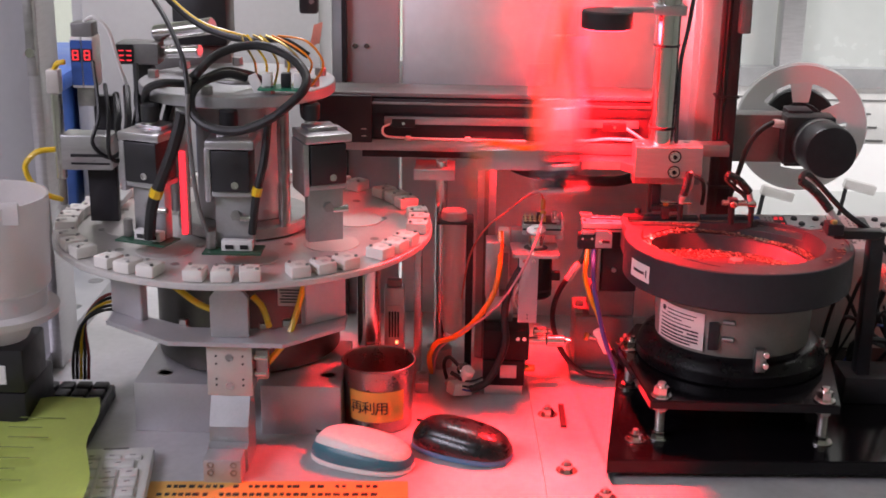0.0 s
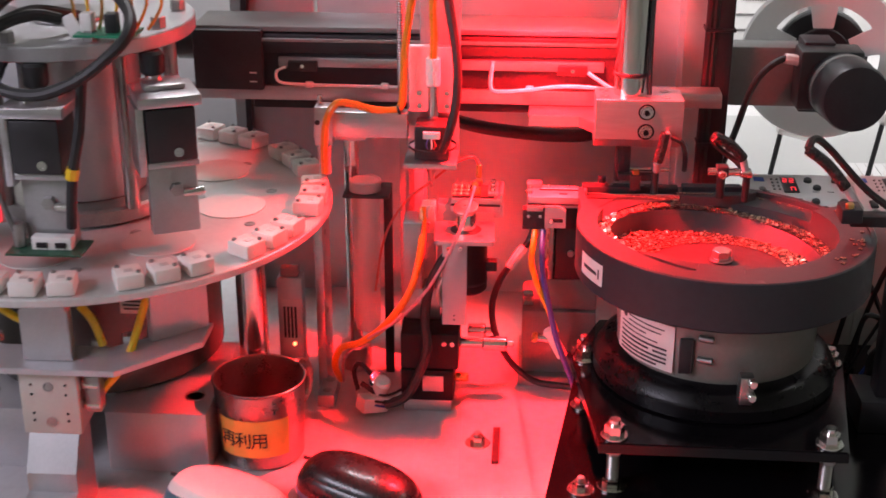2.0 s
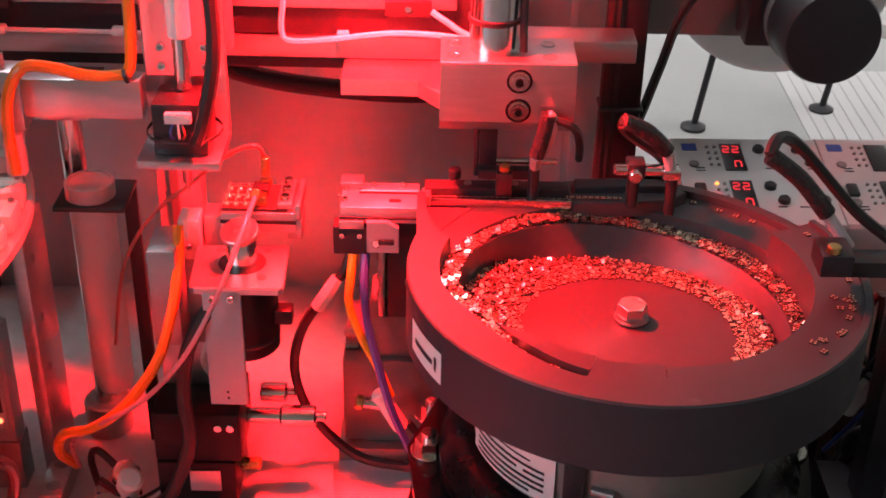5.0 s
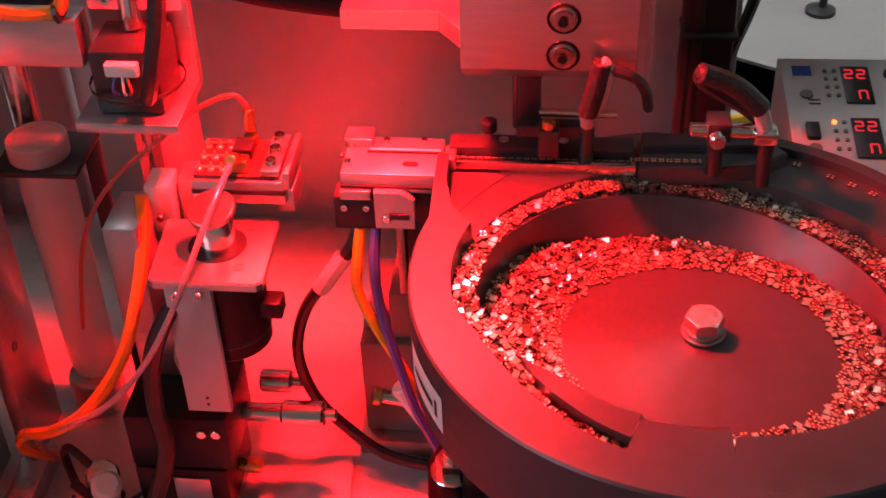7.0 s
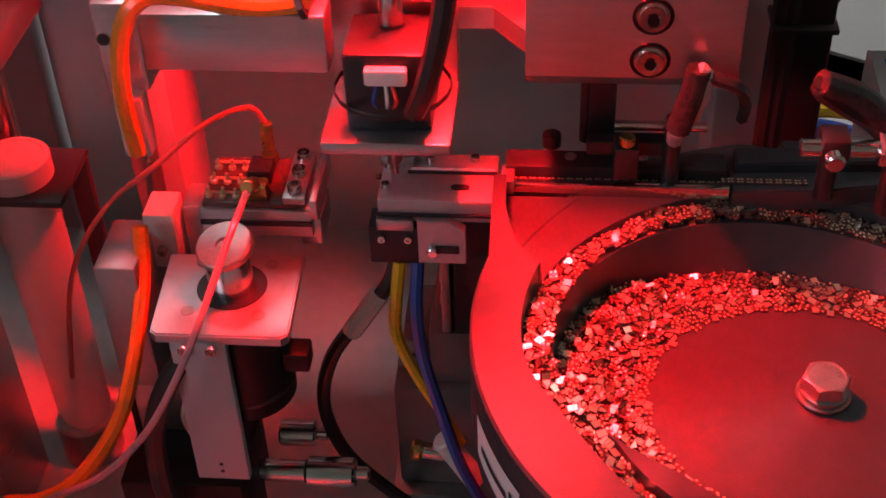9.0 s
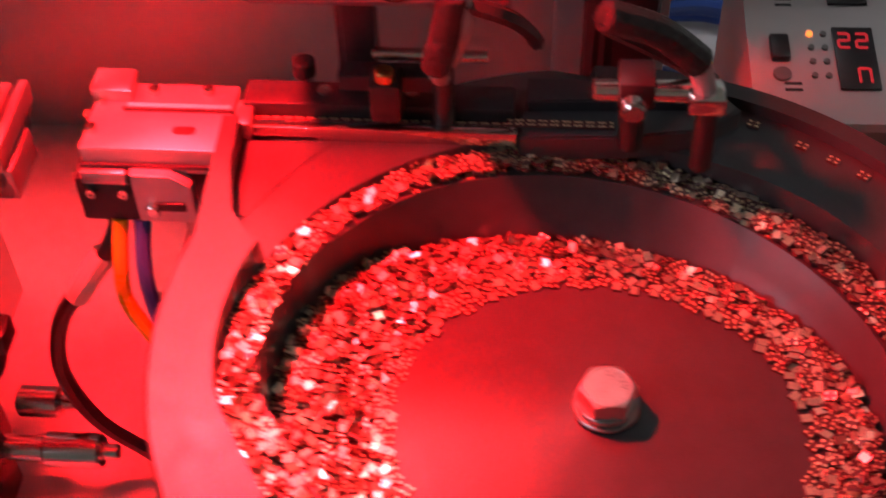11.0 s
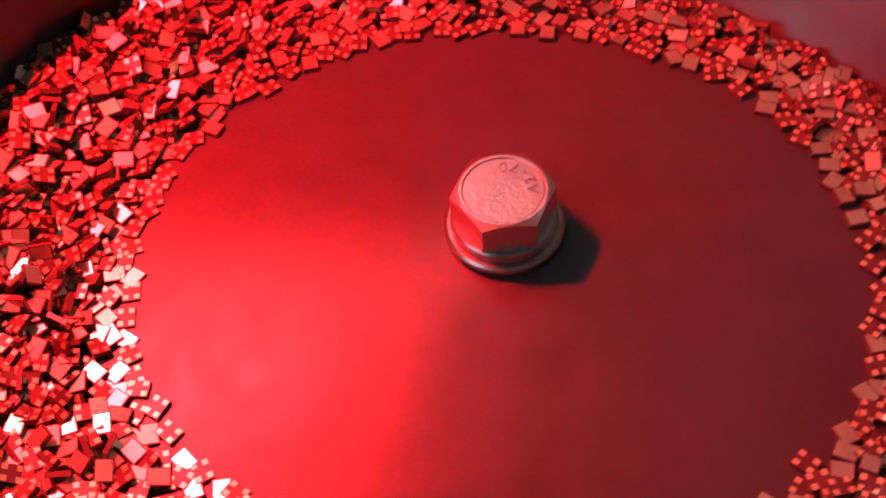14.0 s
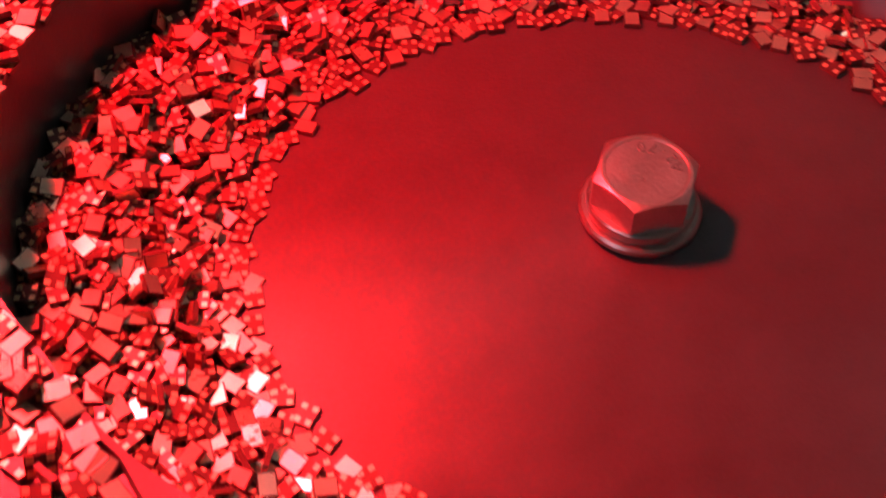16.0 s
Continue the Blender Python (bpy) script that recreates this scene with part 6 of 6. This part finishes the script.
hose("grey_drop_cable", [(-0.546, -0.10, 0.370), (-0.545, -0.122, 0.350), (-0.543, -0.124, 0.300), (-0.538, -0.126, 0.255), (-0.530, -0.124, 0.222)], 0.0022, GREYP, "thin grey cable dropping to a probe board")
hose("grey_arch_cable", [(-0.545, -0.118, 0.358), (-0.552, -0.10, 0.388), (-0.575, -0.06, 0.418), (-0.60, -0.02, 0.440), (-0.62, 0.0, 0.47)], 0.0024, RUBBER, "black cable with a white stripe arching upward")
hose("yellow_stripe_cable", [(-0.63, 0.04, 0.47), (-0.585, 0.0, 0.430), (-0.545, -0.03, 0.408), (-0.50, -0.045, 0.398), (-0.466, -0.05, 0.400), (-0.44, -0.05, 0.385)], 0.0034, RUBBER, "black cable with yellow stripe over the top plate")
hose("yellow_wire", [(-0.63, 0.036, 0.476), (-0.585, -0.004, 0.436), (-0.545, -0.034, 0.413), (-0.50, -0.049, 0.403)], 0.0012, YELLOW, "thin yellow wire beside a black cable")
for k in range(7):
    gg = random.Random(40 + k)
    hose("copper_wire", [(-0.505 + 0.006 * k, -0.05, 0.404), (-0.500 + 0.010 * k, -0.062, 0.396 + gg.uniform(-.004, .006)), (-0.490 + 0.011 * k, -0.066, 0.380), (-0.490 + 0.009 * k, -0.064, 0.358)], 0.0012, gg.choice((COPPER, YELLOW, WHITE, ORANGE)), "thin coloured wire fanned out above the board")
for k in range(6):
    gg = random.Random(70 + k)
    x0 = -0.668 + 0.011 * k
    hose("bundle_cable", [(x0, 0.005, 0.350 + gg.uniform(-.02, .02)), (x0 + 0.010, -0.020 - 0.004 * k, 0.318), (x0 + gg.uniform(0, .016), -0.030, 0.290 + gg.uniform(-.012, .012)), (x0 + 0.020, -0.020, 0.272), (x0 + 0.036, -0.008, 0.296 + gg.uniform(-.01, .012)), (x0 + 0.046, 0.004, 0.330)], gg.choice((0.0022, 0.0030, 0.0036)), RUBBER, "black cable looped in a bundle beside the column", 6)
gb = thing("amplifier_board", -0.463, -0.072, 0.3525, "green amplifier board with plugs on the top plate", "circuit board")
part("board", box(0.044, 0.028, 0.0018, 0, 0, 0.004), mat("bright_green_board", (0.02, 0.22, 0.12), 0.4), gb)
for x, c in ((-0.014, WHITE), (0.004, BLACK), (0.016, WHITE)):
    part("plug", box(0.009, 0.010, 0.014, x, -0.002, 0.0058, 0.001), c, gb)
for x in (-0.018, 0.018):
    part("stand_off", rod(0.002, 0.0045, x, 0.009, 0, 10), STEEL, gb)
part("flat_plug", box(0.010, 0.002, 0.018, -0.020, 0.0, 0.010, 0.0005, m=pose(0, 0, 0, 0, -25)), WHITE, gb)
for pts in ([(-0.590, -0.085, 0.168), (-0.565, -0.110, 0.163), (-0.545, -0.118, 0.152), (-0.528, -0.122, 0.146)], [(-0.490, -0.118, 0.160), (-0.480, -0.122, 0.150), (-0.474, -0.122, 0.130)], [(-0.440, -0.100, 0.175), (-0.446, -0.112, 0.150), (-0.456, -0.125, 0.120), (-0.478, -0.13, 0.092)]):
    hose("yellow_air_hose", pts, 0.0032, YELLOW, "yellow air hose under the dial")
for k, c in enumerate((RUBBER, RUBBER, YELLOW, RUBBER, mat("dark_red_wire", (0.25, 0.03, 0.03), 0.4))):
    hose("motor_lead", [(-0.630, -0.03 + 0.004 * k, 0.105 + 0.004 * k), (-0.660, -0.03, 0.110 + 0.004 * k), (-0.690, -0.02 + 0.003 * k, 0.090), (-0.702 + 0.004 * k, -0.02, 0.055), (-0.704 + 0.004 * k, -0.02, 0.026)], 0.0018, c, "motor lead running to the table", 6)

# ---- seen beyond the machine ----
bt = thing("back_bench", 0.75, 0.95, -0.02, "pale work bench behind the machine with a ribbed mat", "bench")
part("top", box(1.5, 0.90, 0.02, 0, -0.075, 0, 0.002), WHITEP, bt)
MATG = mat("grey_bench_mat", (0.34, 0.34, 0.33), 0.6, 0.0, 0.08, 20, 0.1)
part("mat", slab([(-0.745, -0.417), (-0.636, -0.478), (-0.56, -0.52), (0.70, -0.52), (0.70, -0.02), (-0.745, -0.02)], 0.0204, 0.0230), MATG, bt, "grey bench mat")
for k in range(50):
    part("mat_rib", box(0.0112, 0.26, 0.0008, -0.50 + 0.012 * k, -0.36, 0.0232), WHITEP, bt)
for x in (-0.7, 0.7):
    part("leg", box(0.05, 0.6, 0.78, x, 0, -0.78), GREYP, bt)
for x, y in ((0.137, 0.573), (0.27, 0.62)):
    cs = thing("clamp_stand", x, y, 0.0031, "small clear plastic clamp stand on the back bench", "stand")
    part("post", rod(0.0032, 0.09, 0, 0, 0, 14, 0.002, m=pose(0, 0, 0, 0, 8)), BLACK_M, cs)
    part("clip", box(0.05, 0.014, 0.016, 0.01, 0, 0.086, 0.004, m=pose(0, 0, 0, 0, 14)), FROST, cs)
    part("foot", lathe([(0.012, 0), (0.012, 0.003), (0.005, 0.006)], 20), BLACK, cs)
win = thing("partition", 0, 1.42, 0, "glazed pale partition with metal posts behind the machine", "partition", kind="structure")
part("panel", box(2.6, 0.03, 0.95, 0.3, 0, -0.85), WHITEP, win)
part("rail", box(2.6, 0.05, 0.04, 0.3, 0, 0.10), ALU_MATT, win)
GLASSY = mat("dull_window_pane", (0.50, 0.52, 0.50), 0.25, 0.0, 0.05, 4)
for x in (-0.35, 0.36, 1.07):
    part("post", box(0.045, 0.06, 1.6, x, -0.01, -0.1, 0.002), ALU, win)
for x in (0.005, 0.715):
    part("pane", box(0.66, 0.01, 0.9, x, 0.01, 0.14), GLASSY, win, "grey window pane")
for x, z, w, h in ((0.50, -0.20, 0.20, 0.30), (0.26, 0.0, 0.12, 0.10)):
    pp = thing("notice_paper", x, 1.402, z, "white printed notice sheet on the partition", "notice")
    part("sheet", box(w, 0.002, h, 0, 0, 0), PAPER, pp)
    for k in range(int(h / 0.03)):
        part("printed_line", box(w * (0.8 - 0.15 * (k % 3)), 0.001, 0.004, -0.01, -0.0016, 0.02 + 0.028 * k), GREYP, pp)
bx = thing("blue_bin", -1.09, 0.9, -0.02, "blue plastic bin behind the machine", "bin")
part("shell", box(0.30, 0.3, 0.21, 0, 0, 0, 0.01), BLUEP, bx)
part("rim", box(0.32, 0.32, 0.03, 0, 0, 0.21, 0.008), BLUEP, bx)
wb = thing("white_cabinet", -0.72, 1.0, 0.0, "white equipment cabinet behind the dial", "cabinet")
part("body", box(0.42, 0.4, 0.55, 0, 0, -0.02, 0.006), WHITEP, wb)
part("door", box(0.38, 0.01, 0.5, 0, -0.206, 0.0, 0.003), WHITEP, wb)
bsh = thing("blue_hose_coil", 0.072, 0.350, 0.0, "blue and yellow hoses coiled behind the feeder controllers", "hose coil")
part("blue_coil", tube([(0.04 * math.cos(t * 0.7) - 0.01, 0.03 * math.sin(t * 0.7), 0.005 + 0.0004 * t) for t in range(22)], 0.004, 8), BLUE, bsh)
part("yellow_coil", tube([(0.045 * math.cos(t * 0.7), 0.034 * math.sin(t * 0.7), 0.018 + 0.0004 * t) for t in range(16)], 0.003, 8), YELLOW, bsh)
cp = thing("hanging_camera", -0.478, 0.262, 0.385, "small black device with buttons on the door frame", "device")
part("case", box(0.022, 0.02, 0.055, 0, 0, 0, 0.003), BLACK, cp)
for k in range(3):
    part("button", rod(0.003, 0.002, 0, 0, 0, 10, m=pose(0.004, -0.0102, 0.015 + 0.012 * k, 90)), GREYP, cp)
tg = tagged(obj("peach_tag", slab([(0, 0), (0.012, 0.004), (0.016, 0.03), (0.005, 0.026)], 0, 0.0006, m=pose(-0.478, 0.262, 0.345, 90)), mat("peach_tape", (0.75, 0.38, 0.28), 0.6)), "torn peach coloured tape tag on the door frame", "tag")


# ---- motions ----
def motions():
    walk(cam, PATH, [(0, 0.12), (2.2, 0.15), (2.5, 0.38), (2.8, 0.30), (3.1, 0.08), (4.5, -0.15), (7, -0.7), (8.2, -0.9), (10.5, -1.2), (11.6, -1.2), (12.1, -1.3), (12.5, -1.5), (13.5, -1.65), (14.5, -1.3), (15.1, -1.15), (15.5, -1.45), (16, -1.6)])
    # the dial indexes by 30 degrees every 3.05 s
    rows, turn, start = [(0.0, pose(DX, DY, DZ))], 0, 1.50
    while start < 16:
        rows.append((start, pose(DX, DY, DZ, 0, 0, turn)))
        turn += 30
        rows.append((min(16.0, start + 0.17), pose(DX, DY, DZ, 0, 0, turn)))
        start += 3.05
    rows.append((16.1, pose(DX, DY, DZ, 0, 0, turn)))
    walk(dial, rows)
    # the pick head shuttles between the chip track and the dial
    rows, start = [(0.0, pose(HX + 0.055, 0, 0.004)), (0.07, pose(HX, 0, 0))], 2.12
    while start < 16:
        for dt, x, z in ((-0.20, 0, 0), (-0.12, 0, -0.004), (0.0, 0, 0), (0.12, 0.035, 0.004), (0.26, 0.091, 0.004), (0.42, 0.091, 0.004),
                         (0.50, 0.091, 0.0), (0.70, 0.091, 0.0), (0.79, 0.091, 0.004), (0.88, 0.055, 0.004), (0.98, 0, 0)):
            if start + dt < 16:
                rows.append((start + dt, pose(HX + x, 0, z)))
        start += 3.05
    rows.append((16.1, pose(HX + 0, 0, 0)))
    walk(pick, rows)


motions()
